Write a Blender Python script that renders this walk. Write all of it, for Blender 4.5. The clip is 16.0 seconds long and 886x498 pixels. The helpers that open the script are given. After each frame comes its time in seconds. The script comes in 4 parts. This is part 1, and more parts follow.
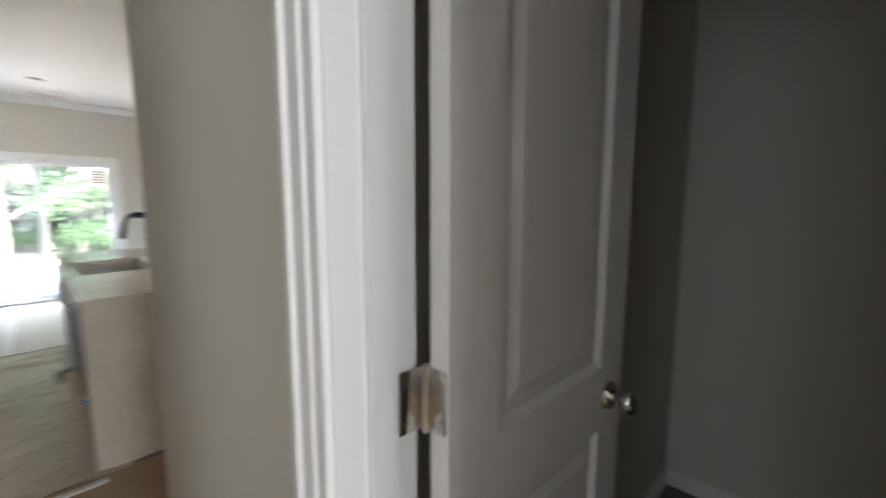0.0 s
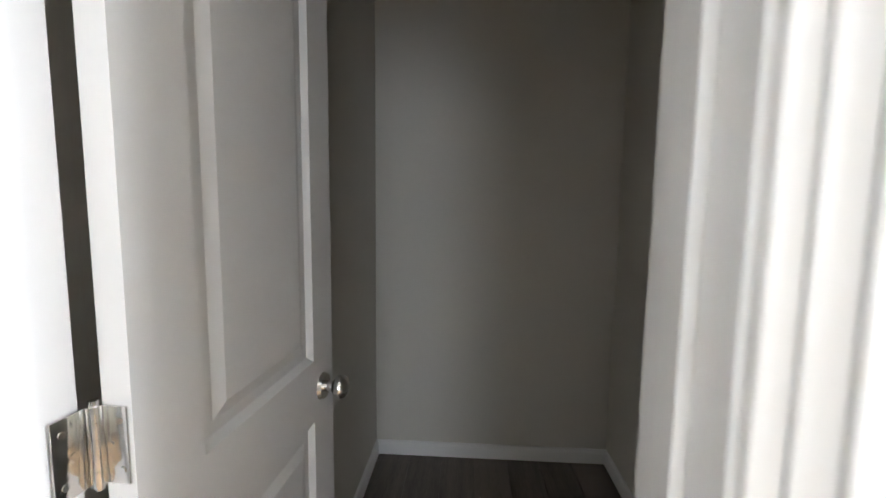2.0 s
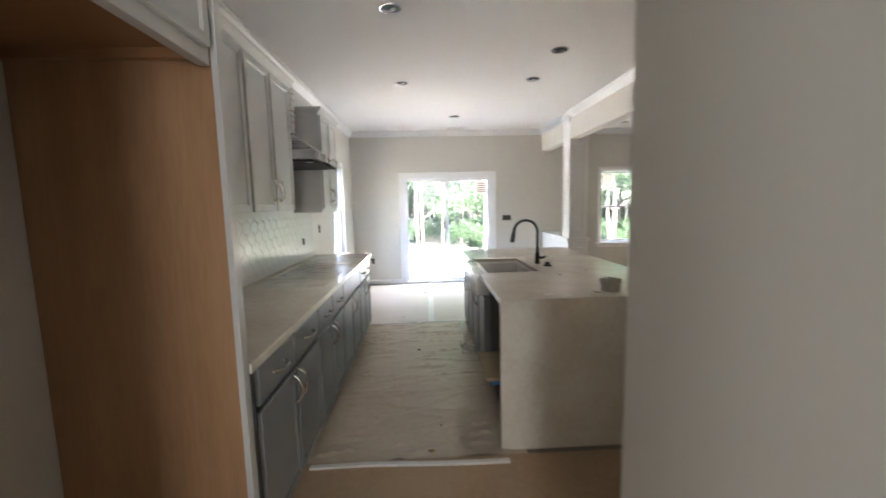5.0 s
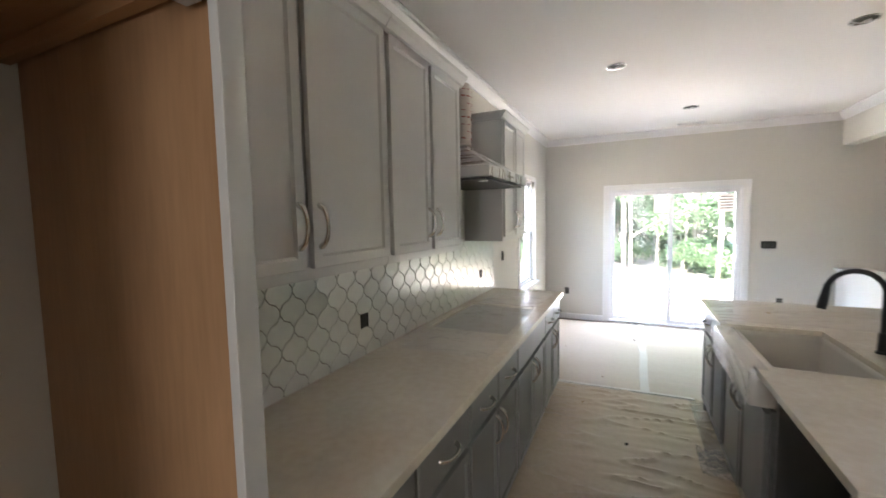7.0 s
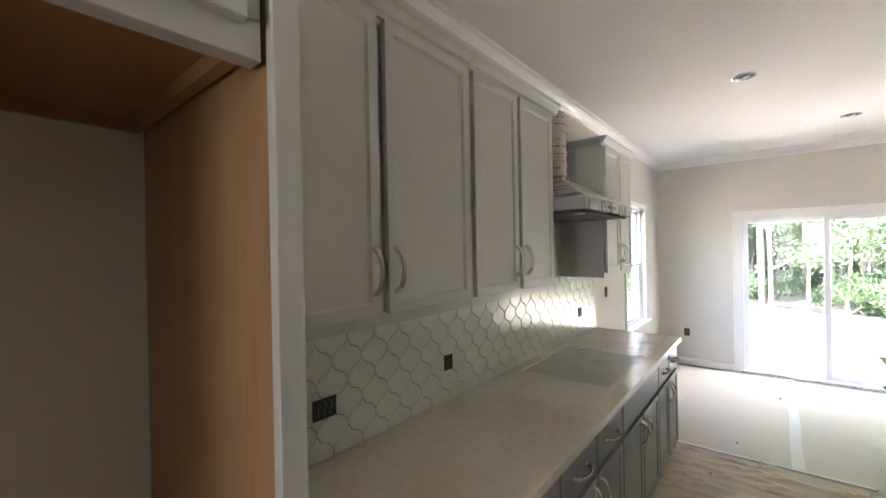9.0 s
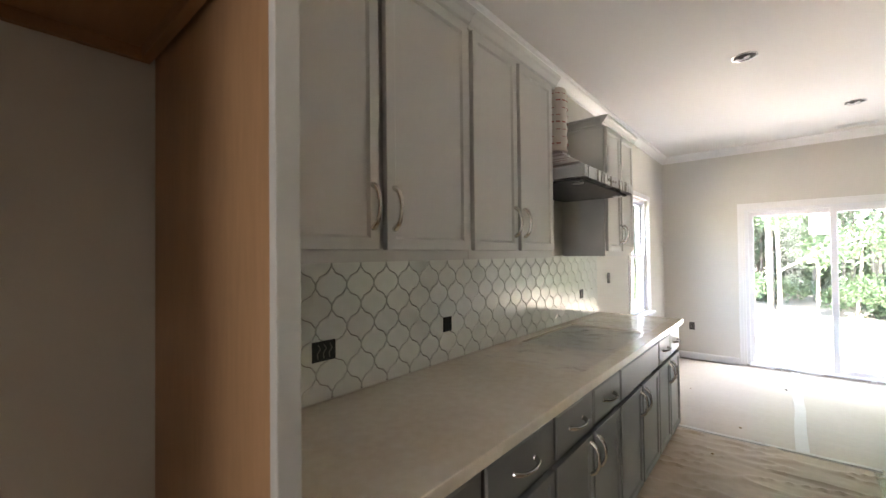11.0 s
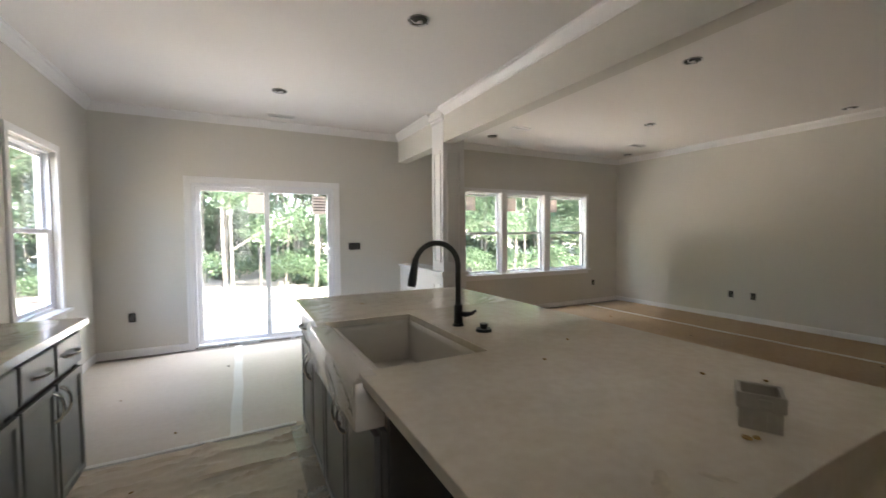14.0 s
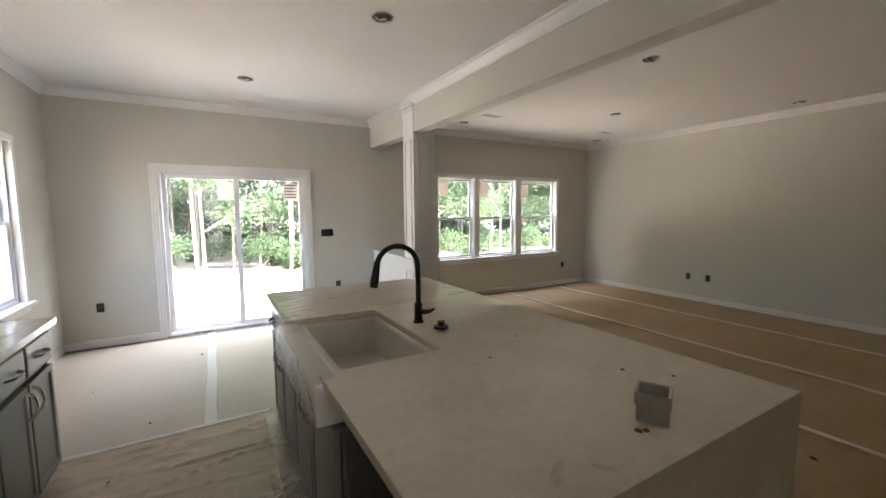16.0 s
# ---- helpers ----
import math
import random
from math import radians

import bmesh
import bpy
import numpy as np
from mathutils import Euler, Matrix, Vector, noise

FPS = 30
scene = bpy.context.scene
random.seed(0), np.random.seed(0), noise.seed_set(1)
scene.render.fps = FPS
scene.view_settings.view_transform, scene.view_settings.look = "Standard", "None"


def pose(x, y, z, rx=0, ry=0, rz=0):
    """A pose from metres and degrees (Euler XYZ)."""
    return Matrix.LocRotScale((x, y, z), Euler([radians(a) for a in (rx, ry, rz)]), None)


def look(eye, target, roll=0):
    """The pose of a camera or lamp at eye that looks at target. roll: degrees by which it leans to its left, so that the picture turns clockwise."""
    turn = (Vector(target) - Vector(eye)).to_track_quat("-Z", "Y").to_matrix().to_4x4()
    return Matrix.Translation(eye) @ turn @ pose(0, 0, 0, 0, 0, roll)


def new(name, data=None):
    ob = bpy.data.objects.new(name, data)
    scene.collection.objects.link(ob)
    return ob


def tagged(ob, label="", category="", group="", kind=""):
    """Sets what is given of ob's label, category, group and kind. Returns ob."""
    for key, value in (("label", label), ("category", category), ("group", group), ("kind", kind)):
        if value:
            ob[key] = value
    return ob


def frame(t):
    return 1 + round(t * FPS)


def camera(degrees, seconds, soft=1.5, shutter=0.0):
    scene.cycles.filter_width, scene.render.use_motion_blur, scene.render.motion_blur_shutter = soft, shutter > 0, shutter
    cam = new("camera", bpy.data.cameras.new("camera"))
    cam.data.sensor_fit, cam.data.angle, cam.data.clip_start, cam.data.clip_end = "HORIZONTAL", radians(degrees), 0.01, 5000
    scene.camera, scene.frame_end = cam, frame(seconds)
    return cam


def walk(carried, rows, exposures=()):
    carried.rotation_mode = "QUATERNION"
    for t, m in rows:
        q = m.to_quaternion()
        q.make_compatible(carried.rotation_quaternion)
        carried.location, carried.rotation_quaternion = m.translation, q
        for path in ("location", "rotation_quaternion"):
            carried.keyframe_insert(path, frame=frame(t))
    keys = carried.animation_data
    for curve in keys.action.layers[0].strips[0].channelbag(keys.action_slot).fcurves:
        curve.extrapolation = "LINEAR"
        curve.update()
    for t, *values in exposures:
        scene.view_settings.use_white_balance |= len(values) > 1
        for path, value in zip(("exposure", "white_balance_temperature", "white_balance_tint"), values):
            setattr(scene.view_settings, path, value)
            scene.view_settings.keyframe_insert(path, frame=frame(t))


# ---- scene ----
cam = camera(96.2, 16.0, shutter=0.5)
EXPO = [(0.0, 4.5, 6200, 9), (0.5, 4.7, 6200, 9), (1.0, 5.6, 6000, 8), (1.5, 6.0, 6000, 8), (2.0, 5.9, 6000, 8), (2.5, 5.5, 6050, 8), (3.0, 5.0, 6100, 9), (4.0, 4.7, 6200, 10), (5.0, 4.65, 6300, 11),
        (7.5, 4.65, 6500, 12), (8.0, 4.65, 6500, 12), (11.0, 4.75, 6800, 13), (12.0, 4.5, 6700, 12), (12.5, 4.25, 6600, 11), (14.0, 3.95, 6700, 11), (16.0, 4.05, 6900, 12)]
PATH = [
    (0.0, (1.564, -2.539, 1.396), (3.003, -1.170, 1.156), 0.1),
    (0.5, (1.602, -2.472, 1.379), (3.436, -1.703, 1.168), 0.8),
    (1.0, (1.614, -2.467, 1.358), (3.578, -2.143, 1.160), 0.5),
    (1.5, (1.593, -2.482, 1.364), (3.579, -2.355, 1.165), 0.7),
    (2.0, (1.536, -2.562, 1.388), (3.523, -2.448, 1.192), 0.7),
    (2.5, (1.452, -2.653, 1.397), (3.368, -2.113, 1.201), -0.3),
    (3, (1.358, -2.74, 1.392), (2.993, -1.613, 1.157), -0.5),
    (3.5, (1.294, -2.809, 1.392), (2.529, -1.253, 1.165), -1.0),
    (4, (1.286, -2.665, 1.401), (2.153, -0.878, 1.168), -1.1),
    (4.5, (1.314, -2.42, 1.434), (1.758, -0.484, 1.202), -1.3),
    (5, (1.298, -2.138, 1.46), (1.385, -0.153, 1.232), -1.3),
    (5.2, (1.271, -1.995, 1.485), (1.245, -0.009, 1.256), -1.2),
    (7.5, (1.208, -1.11, 1.646), (0.166, 0.594, 1.531), -1.2),
    (8, (1.208, -1.068, 1.718), (0.024, 0.542, 1.64), -1.3),
    (10.5, (1.224, -1.111, 1.426), (-0.069, 0.414, 1.476), -0.6),
    (11, (1.254, -1.092, 1.418), (-0.041, 0.431, 1.449), -0.6),
    (11.5, (1.181, -0.971, 1.404), (0.022, 0.659, 1.402), -0.3),
    (12, (1.215, -0.763, 1.369), (0.557, 1.125, 1.372), -0.6),
    (12.5, (1.343, -0.594, 1.41), (1.308, 1.406, 1.387), -0.4),
    (13, (1.374, -0.377, 1.4), (1.838, 1.569, 1.372), -0.3),
    (13.5, (1.383, -0.27, 1.379), (2.114, 1.591, 1.34), -0.4),
    (14, (1.391, -0.274, 1.338), (2.303, 1.504, 1.26), -0.4),
    (14.5, (1.396, -0.352, 1.32), (2.442, 1.348, 1.183), -0.5),
    (15, (1.433, -0.404, 1.351), (2.492, 1.284, 1.177), -0.5),
    (15.5, (1.418, -0.417, 1.427), (2.457, 1.281, 1.237), -0.6),
    (16, (1.42, -0.416, 1.462), (2.421, 1.305, 1.271), -0.4),
]
walk(cam, [(t, look(eye, target, roll)) for t, eye, target, roll in PATH], EXPO)

# ---- world, sun, exposure ----
world = bpy.data.worlds.new("sky")
scene.world = world
world.use_nodes = True
wn = world.node_tree
sky = wn.nodes.new("ShaderNodeTexSky")
sky.sky_type = "NISHITA"
sky.sun_disc = False
sky.sun_elevation = radians(64)
sky.sun_rotation = radians(180)
wn.links.new(sky.outputs["Color"], wn.nodes["Background"].inputs["Color"])
wn.nodes["Background"].inputs["Strength"].default_value = 0.15

sun_data = bpy.data.lights.new("sun", "SUN")
sun_data.energy, sun_data.angle, sun_data.color = 5.0, radians(0.53), (1.0, 0.95, 0.88)
sun = new("sun", sun_data)
sun.matrix_world = look((0.5, -9.75, 20), (0, 0, 0))


def area_light(name, eye, target, w, h, watts, color=(1, 1, 1)):
    d = bpy.data.lights.new(name, "AREA")
    d.shape, d.size, d.size_y, d.energy, d.color = "RECTANGLE", w, h, watts, color
    ob = new(name, d)
    ob.matrix_world = look(eye, target)
    return ob


# daylight of the entry hall, behind the walk
area_light("hall_daylight", (-2.27, -2.95, 1.45), (1.8, -2.6, 1.3), 1.2, 1.9, 1.1, (0.93, 0.96, 1.0))
area_light("entry_daylight", (1.40, -4.45, 1.4), (0.2, 0.0, 1.2), 0.7, 1.9, 2.2, (0.97, 0.98, 1.0))
# sky light falling in under the heads of the garden openings
area_light("slider_daylight", (1.8, 5.45, 2.45), (1.8, 3.6, 0.0), 1.6, 0.6, 16, (0.90, 0.95, 1.0))
area_light("window_daylight", (5.86, 5.45, 2.5), (5.86, 3.6, 0.2), 2.6, 0.6, 9, (0.95, 1.0, 0.95))
area_light("side_daylight", (-0.45, 4.06, 2.6), (1.2, 4.06, 0.3), 0.8, 0.5, 1.6, (0.95, 0.97, 1.0))

# ---- materials ----


def material(name, color, rough=0.5, metal=0.0, vary=0.06, scale=3.0, fine=60.0, bump=0.1, stretch=(1, 1, 1), dark=None, spec=0.5, each=0.0, world_space=False):
    """A base colour that varies at two scales, with fine relief."""
    m = bpy.data.materials.new(name)
    m.use_nodes = True
    t, b = m.node_tree, m.node_tree.nodes["Principled BSDF"]
    L = t.links.new
    co = t.nodes.new("ShaderNodeNewGeometry").outputs["Position"] if world_space else t.nodes.new("ShaderNodeTexCoord").outputs["Object"]
    mp = t.nodes.new("ShaderNodeMapping")
    mp.inputs["Scale"].default_value = stretch
    L(co, mp.inputs["Vector"])
    n1, n2 = t.nodes.new("ShaderNodeTexNoise"), t.nodes.new("ShaderNodeTexNoise")
    n1.inputs["Scale"].default_value, n1.inputs["Detail"].default_value = scale, 3
    n2.inputs["Scale"].default_value, n2.inputs["Detail"].default_value = fine, 4
    for n in (n1, n2):
        L(mp.outputs["Vector"], n.inputs["Vector"])
    mixn = t.nodes.new("ShaderNodeMath")
    mixn.operation = "MULTIPLY_ADD"
    L(n2.outputs["Fac"], mixn.inputs[0])
    mixn.inputs[1].default_value = 0.4
    sc = t.nodes.new("ShaderNodeMath")
    sc.operation = "MULTIPLY"
    L(n1.outputs["Fac"], sc.inputs[0])
    sc.inputs[1].default_value = 0.6
    L(sc.outputs[0], mixn.inputs[2])
    fac = mixn.outputs[0]
    if each:
        oi = t.nodes.new("ShaderNodeObjectInfo")
        ad = t.nodes.new("ShaderNodeMath")
        ad.operation = "MULTIPLY_ADD"
        L(oi.outputs["Random"], ad.inputs[0])
        ad.inputs[1].default_value = each
        L(fac, ad.inputs[2])
        fac = ad.outputs[0]
    ramp = t.nodes.new("ShaderNodeValToRGB")
    c0 = dark or tuple(c * (1 - vary * 2) for c in color)
    ramp.color_ramp.elements[0].position, ramp.color_ramp.elements[1].position = 0.3, 0.7
    ramp.color_ramp.elements[0].color = (*c0, 1)
    ramp.color_ramp.elements[1].color = (*color, 1)
    L(fac, ramp.inputs["Fac"])
    L(ramp.outputs["Color"], b.inputs["Base Color"])
    rr = t.nodes.new("ShaderNodeMapRange")
    rr.inputs["To Min"].default_value, rr.inputs["To Max"].default_value = max(rough - 0.08, 0.03), min(rough + 0.08, 1)
    L(n1.outputs["Fac"], rr.inputs["Value"])
    L(rr.outputs["Result"], b.inputs["Roughness"])
    b.inputs["Metallic"].default_value = metal
    b.inputs["Specular IOR Level"].default_value = spec
    if bump:
        bp = t.nodes.new("ShaderNodeBump")
        bp.inputs["Strength"].default_value, bp.inputs["Distance"].default_value = bump, 0.004
        L(n2.outputs["Fac"], bp.inputs["Height"])
        L(bp.outputs["Normal"], b.inputs["Normal"])
    return m


def clear_film(name, gloss, tint=(1, 1, 1), rough=0.08, haze=0.0):
    m = bpy.data.materials.new(name)
    m.use_nodes = True
    t = m.node_tree
    t.nodes.remove(t.nodes["Principled BSDF"])
    out = t.nodes["Material Output"]
    tr, gl, mx = t.nodes.new("ShaderNodeBsdfTransparent"), t.nodes.new("ShaderNodeBsdfGlossy"), t.nodes.new("ShaderNodeMixShader")
    tr.inputs["Color"].default_value = (*tint, 1)
    gl.inputs["Roughness"].default_value = rough
    lw, pw, ma = t.nodes.new("ShaderNodeLayerWeight"), t.nodes.new("ShaderNodeMath"), t.nodes.new("ShaderNodeMath")
    pw.operation, ma.operation = "POWER", "MULTIPLY_ADD"
    pw.inputs[1].default_value, ma.inputs[1].default_value, ma.inputs[2].default_value = 4.0, 0.6, gloss
    t.links.new(lw.outputs["Facing"], pw.inputs[0])
    t.links.new(pw.outputs[0], ma.inputs[0])
    t.links.new(ma.outputs[0], mx.inputs[0])
    base = tr.outputs[0]
    if haze:
        df, m2 = t.nodes.new("ShaderNodeBsdfDiffuse"), t.nodes.new("ShaderNodeMixShader")
        df.inputs["Color"].default_value = (0.8, 0.8, 0.8, 1)
        m2.inputs[0].default_value = haze
        t.links.new(tr.outputs[0], m2.inputs[1])
        t.links.new(df.outputs[0], m2.inputs[2])
        base = m2.outputs[0]
    t.links.new(base, mx.inputs[1])
    t.links.new(gl.outputs[0], mx.inputs[2])
    t.links.new(mx.outputs[0], out.inputs["Surface"])
    return m


WALL = material("wall_paint", (0.64, 0.615, 0.555), 0.75, vary=0.02, scale=0.8, fine=140, bump=0.05, world_space=True)
CEIL = material("ceiling_paint", (0.80, 0.77, 0.74), 0.9, vary=0.02, scale=0.6, fine=160, bump=0.12, world_space=True)
TRIM = material("trim_paint", (0.80, 0.79, 0.78), 0.35, vary=0.015, scale=4, fine=40, bump=0.02)
UPPER = material("cabinet_light_paint", (0.56, 0.55, 0.52), 0.4, vary=0.02, scale=5, fine=60, bump=0.02)
BASEC = material("cabinet_grey_paint", (0.20, 0.203, 0.20), 0.36, vary=0.03, scale=5, fine=60, bump=0.02)
# near-black colour paints the shade in the toe kicks and dishwasher bay
RECESS_SHADE = material("cabinet_recess_shade", (0.05, 0.05, 0.05), 0.6, vary=0.1)
MAPLE = material("maple_veneer", (0.42, 0.245, 0.13), 0.45, dark=(0.30, 0.165, 0.08), scale=2.0, fine=14, bump=0.04, stretch=(6, 6, 0.6))
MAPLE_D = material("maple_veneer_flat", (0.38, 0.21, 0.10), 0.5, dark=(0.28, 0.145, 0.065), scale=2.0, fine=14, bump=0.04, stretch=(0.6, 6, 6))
QUARTZ = material("quartz", (0.80, 0.75, 0.655), 0.15, dark=(0.66, 0.585, 0.47), scale=3.0, fine=30, bump=0.01)
PAPER = material("builders_paper", (0.45, 0.315, 0.195), 0.55, dark=(0.33, 0.22, 0.13), scale=1.2, fine=25, bump=0.15, each=0.1)
# brown paper under film; the film's daylight sheen is mixed into both base colours
PAPER_F = material("tan_paper_film_sheen", (0.56, 0.47, 0.365), 0.33, dark=(0.44, 0.355, 0.26), scale=1.5, fine=25, bump=0.1, each=0.1)
PAPER_K = material("paper_film_sheen", (0.60, 0.535, 0.47), 0.36, dark=(0.52, 0.45, 0.38), scale=1.5, fine=25, bump=0.1, each=0.1)
TAPE = material("white_tape", (0.75, 0.73, 0.70), 0.4, vary=0.05, scale=6)
PLANK = material("vinyl_plank", (0.19, 0.16, 0.135), 0.45, dark=(0.08, 0.068, 0.058), scale=2.5, fine=18, bump=0.1, stretch=(1, 9, 1), each=0.3)
STEEL = material("stainless", (0.55, 0.55, 0.55), 0.28, 1.0, vary=0.04, scale=3, fine=90, bump=0.02, stretch=(1, 12, 1))
NICKEL = material("satin_nickel", (0.66, 0.645, 0.62), 0.14, 1.0, vary=0.04, scale=9)
BLACK = material("matte_black", (0.012, 0.012, 0.013), 0.35, vary=0.1, scale=9)
DARK = material("dark_box", (0.03, 0.028, 0.026), 0.6, vary=0.2, scale=20)
TILE = material("white_glazed_tile", (0.74, 0.75, 0.70), 0.21, vary=0.03, scale=6, fine=12, bump=0.06, each=0.12)
GROUT = material("grey_grout", (0.30, 0.265, 0.22), 0.9, vary=0.08, scale=12)
FIRECLAY = material("white_fireclay", (0.74, 0.70, 0.63), 0.12, vary=0.02, scale=4, bump=0)
VINYL = material("white_vinyl", (0.78, 0.78, 0.80), 0.35, vary=0.01, bump=0)
GREYP = material("grey_plastic", (0.60, 0.565, 0.50), 0.5, vary=0.08, scale=25)
WRAP = material("foil_wrap_white", (0.72, 0.66, 0.60), 0.45, vary=0.06, scale=14, fine=30, bump=0.5)
REDINK = material("red_print", (0.42, 0.10, 0.08), 0.6, vary=0.1)
INK = material("grey_print", (0.15, 0.13, 0.13), 0.7, vary=0.1)
BLUE = material("blue_tape", (0.06, 0.24, 0.5), 0.5, vary=0.1)
PLY = material("plywood", (0.50, 0.37, 0.22), 0.6, dark=(0.40, 0.28, 0.15), scale=3, fine=20, stretch=(1, 8, 1))
BOARD = material("masking_board", (0.33, 0.295, 0.245), 0.4, vary=0.06, scale=4)
CRUMB = material("ochre_crumb", (0.35, 0.22, 0.07), 0.8, vary=0.2, scale=40)
STAIN = material("brown_smear", (0.68, 0.60, 0.47), 0.5, vary=0.15, scale=20)
COPPER = material("cable_jacket", (0.22, 0.21, 0.18), 0.5, vary=0.2, scale=30)
# the panes' slight white haze paints in the veiling glare of the bright garden
GLASS = clear_film("window_glass", 0.02, rough=0.02, haze=0.03)
FILM = clear_film("clear_plastic", 0.07, rough=0.1, haze=0.03)
FILM2 = clear_film("crumpled_plastic", 0.08, rough=0.18, haze=0.22)
DIRT = material("pale_dirt", (0.50, 0.45, 0.385), 0.95, dark=(0.38, 0.335, 0.28), scale=0.4, fine=3, bump=0.3, world_space=True)
CONCRETE = material("patio_concrete", (0.52, 0.50, 0.47), 0.85, vary=0.06, scale=1.0, fine=25, bump=0.2)
BARK = material("pale_bark", (0.27, 0.25, 0.225), 0.9, dark=(0.15, 0.135, 0.115), scale=2, fine=12, bump=0.5, stretch=(4, 4, 0.7))


def leaf_material(name, a, b):
    m = bpy.data.materials.new(name)
    m.use_nodes = True
    t, p = m.node_tree, m.node_tree.nodes["Principled BSDF"]
    g, r = t.nodes.new("ShaderNodeNewGeometry"), t.nodes.new("ShaderNodeValToRGB")
    r.color_ramp.elements[0].color, r.color_ramp.elements[1].color = (*a, 1), (*b, 1)
    t.links.new(g.outputs["Random Per Island"], r.inputs["Fac"])
    t.links.new(r.outputs["Color"], p.inputs["Base Color"])
    p.inputs["Roughness"].default_value = 0.6
    tl, mx = t.nodes.new("ShaderNodeBsdfTranslucent"), t.nodes.new("ShaderNodeMixShader")
    t.links.new(r.outputs["Color"], tl.inputs["Color"])
    mx.inputs[0].default_value = 0.35
    t.links.new(p.outputs[0], mx.inputs[1])
    t.links.new(tl.outputs[0], mx.inputs[2])
    t.links.new(mx.outputs[0], t.nodes["Material Output"].inputs["Surface"])
    return m


STICKER = leaf_material("paper_sticker", (0.70, 0.64, 0.61), (0.76, 0.70, 0.67))
LEAF = leaf_material("leaves", (0.04, 0.085, 0.04), (0.11, 0.165, 0.085))
LEAF_C = leaf_material("leaves_pale", (0.07, 0.12, 0.07), (0.16, 0.22, 0.14))
LEAF_B = leaf_material("leaves_deep", (0.035, 0.075, 0.038), (0.095, 0.145, 0.08))

# ---- mesh helpers ----


def box(bm, x0, x1, y0, y1, z0, z1, bevel=0.0):
    m = Matrix.LocRotScale(((x0 + x1) / 2, (y0 + y1) / 2, (z0 + z1) / 2), None, (x1 - x0, y1 - y0, z1 - z0))
    vs = bmesh.ops.create_cube(bm, size=1, matrix=m)["verts"]
    if bevel:
        es = list({e for v in vs for e in v.link_edges})
        bmesh.ops.bevel(bm, geom=es, offset=bevel, segments=2, affect="EDGES", profile=0.5)


def cyl(bm, r, p, q, r2=None, seg=20):
    p, q = Vector(p), Vector(q)
    m = Matrix.Translation((p + q) / 2) @ (q - p).to_track_quat("Z", "Y").to_matrix().to_4x4()
    bmesh.ops.create_cone(bm, cap_ends=True, segments=seg, radius1=r, radius2=r if r2 is None else r2, depth=(q - p).length, matrix=m)


def sweep(bm, pts, radii, seg=10, squash=1.0):
    """A tube through pts."""
    rings = []
    for i, p in enumerate(pts):
        d = (Vector(pts[min(i + 1, len(pts) - 1)]) - Vector(pts[max(i - 1, 0)])).normalized()
        side = d.orthogonal().normalized() if i == 0 else (prev - d * prev.dot(d)).normalized()
        prev = side
        up = d.cross(side)
        r = radii[i] if isinstance(radii, (list, tuple)) else radii
        rings.append([bm.verts.new(Vector(p) + side * (r * math.cos(a)) + up * (r * squash * math.sin(a))) for a in (2 * math.pi * k / seg for k in range(seg))])
    for a, b in zip(rings, rings[1:]):
        for k in range(seg):
            bm.faces.new((a[k], a[(k + 1) % seg], b[(k + 1) % seg], b[k]))
    bm.faces.new(rings[0][::-1])
    bm.faces.new(rings[-1])


def profile_run(bm, prof, axis, a, b, at, out):
    """A moulding: prof is (outward, up) points, run along axis ('x' or 'y') from a to b on the wall at 'at', facing out (+1 or -1)."""
    ends = []
    for s in (a, b):
        ends.append([bm.verts.new((s, at + out * u, v) if axis == "x" else (at + out * u, s, v)) for u, v in prof])
    n = len(prof)
    for k in range(n):
        bm.faces.new((ends[0][k], ends[0][(k + 1) % n], ends[1][(k + 1) % n], ends[1][k]))
    bm.faces.new(ends[0][::-1])
    bm.faces.new(ends[1])


def mesh_of(name, bm, mat, smooth=False):
    bmesh.ops.recalc_face_normals(bm, faces=bm.faces[:])
    me = bpy.data.meshes.new(name)
    bm.to_mesh(me)
    bm.free()
    me.materials.append(mat)
    if smooth:
        for p in me.polygons:
            p.use_smooth = True
        me.set_sharp_from_angle(angle=radians(35))
    return me


def part(name, bm, mat, parent=None, label="", smooth=False):
    ob = new(name, mesh_of(name, bm, mat, smooth))
    ob.parent = parent
    if label:
        ob["label"] = label
    return ob


def thing(name, label, category, group="", at=None):
    ob = new(name)
    ob.empty_display_size = 0.1
    if at is not None:
        ob.matrix_basis = at
    return tagged(ob, label, category, group)


def structure(name, bm, mat, label="", smooth=False):
    return tagged(part(name, bm, mat, None, label, smooth), label, kind="structure")


def boxes(*bs, bevel=0.0):
    bm = bmesh.new()
    for b in bs:
        box(bm, *b, bevel)
    return bm


# ---- the place ----
CEILING = 2.74
FAR = 5.15       # garden wall
RIGHT = 8.03     # living room's end wall
HX, HX2 = 1.79, 1.91   # the closet wall's two faces
HEND = -1.20     # its free end
SOUTH = -4.5
TH = 0.14

structure("floor", boxes((-TH, RIGHT + TH, SOUTH - TH, FAR + TH, -0.2, 0.0), (-2.44, -TH, SOUTH - TH, -1.81, -0.2, 0.0)), PLANK, "dark vinyl plank floor under the paper")
structure("ceiling", boxes((-TH, RIGHT + TH, SOUTH - TH, FAR + TH, CEILING, CEILING + 0.25), (-2.44, -TH, SOUTH - TH, -1.81, CEILING, CEILING + 0.25)), CEIL, "smooth white painted ceiling")

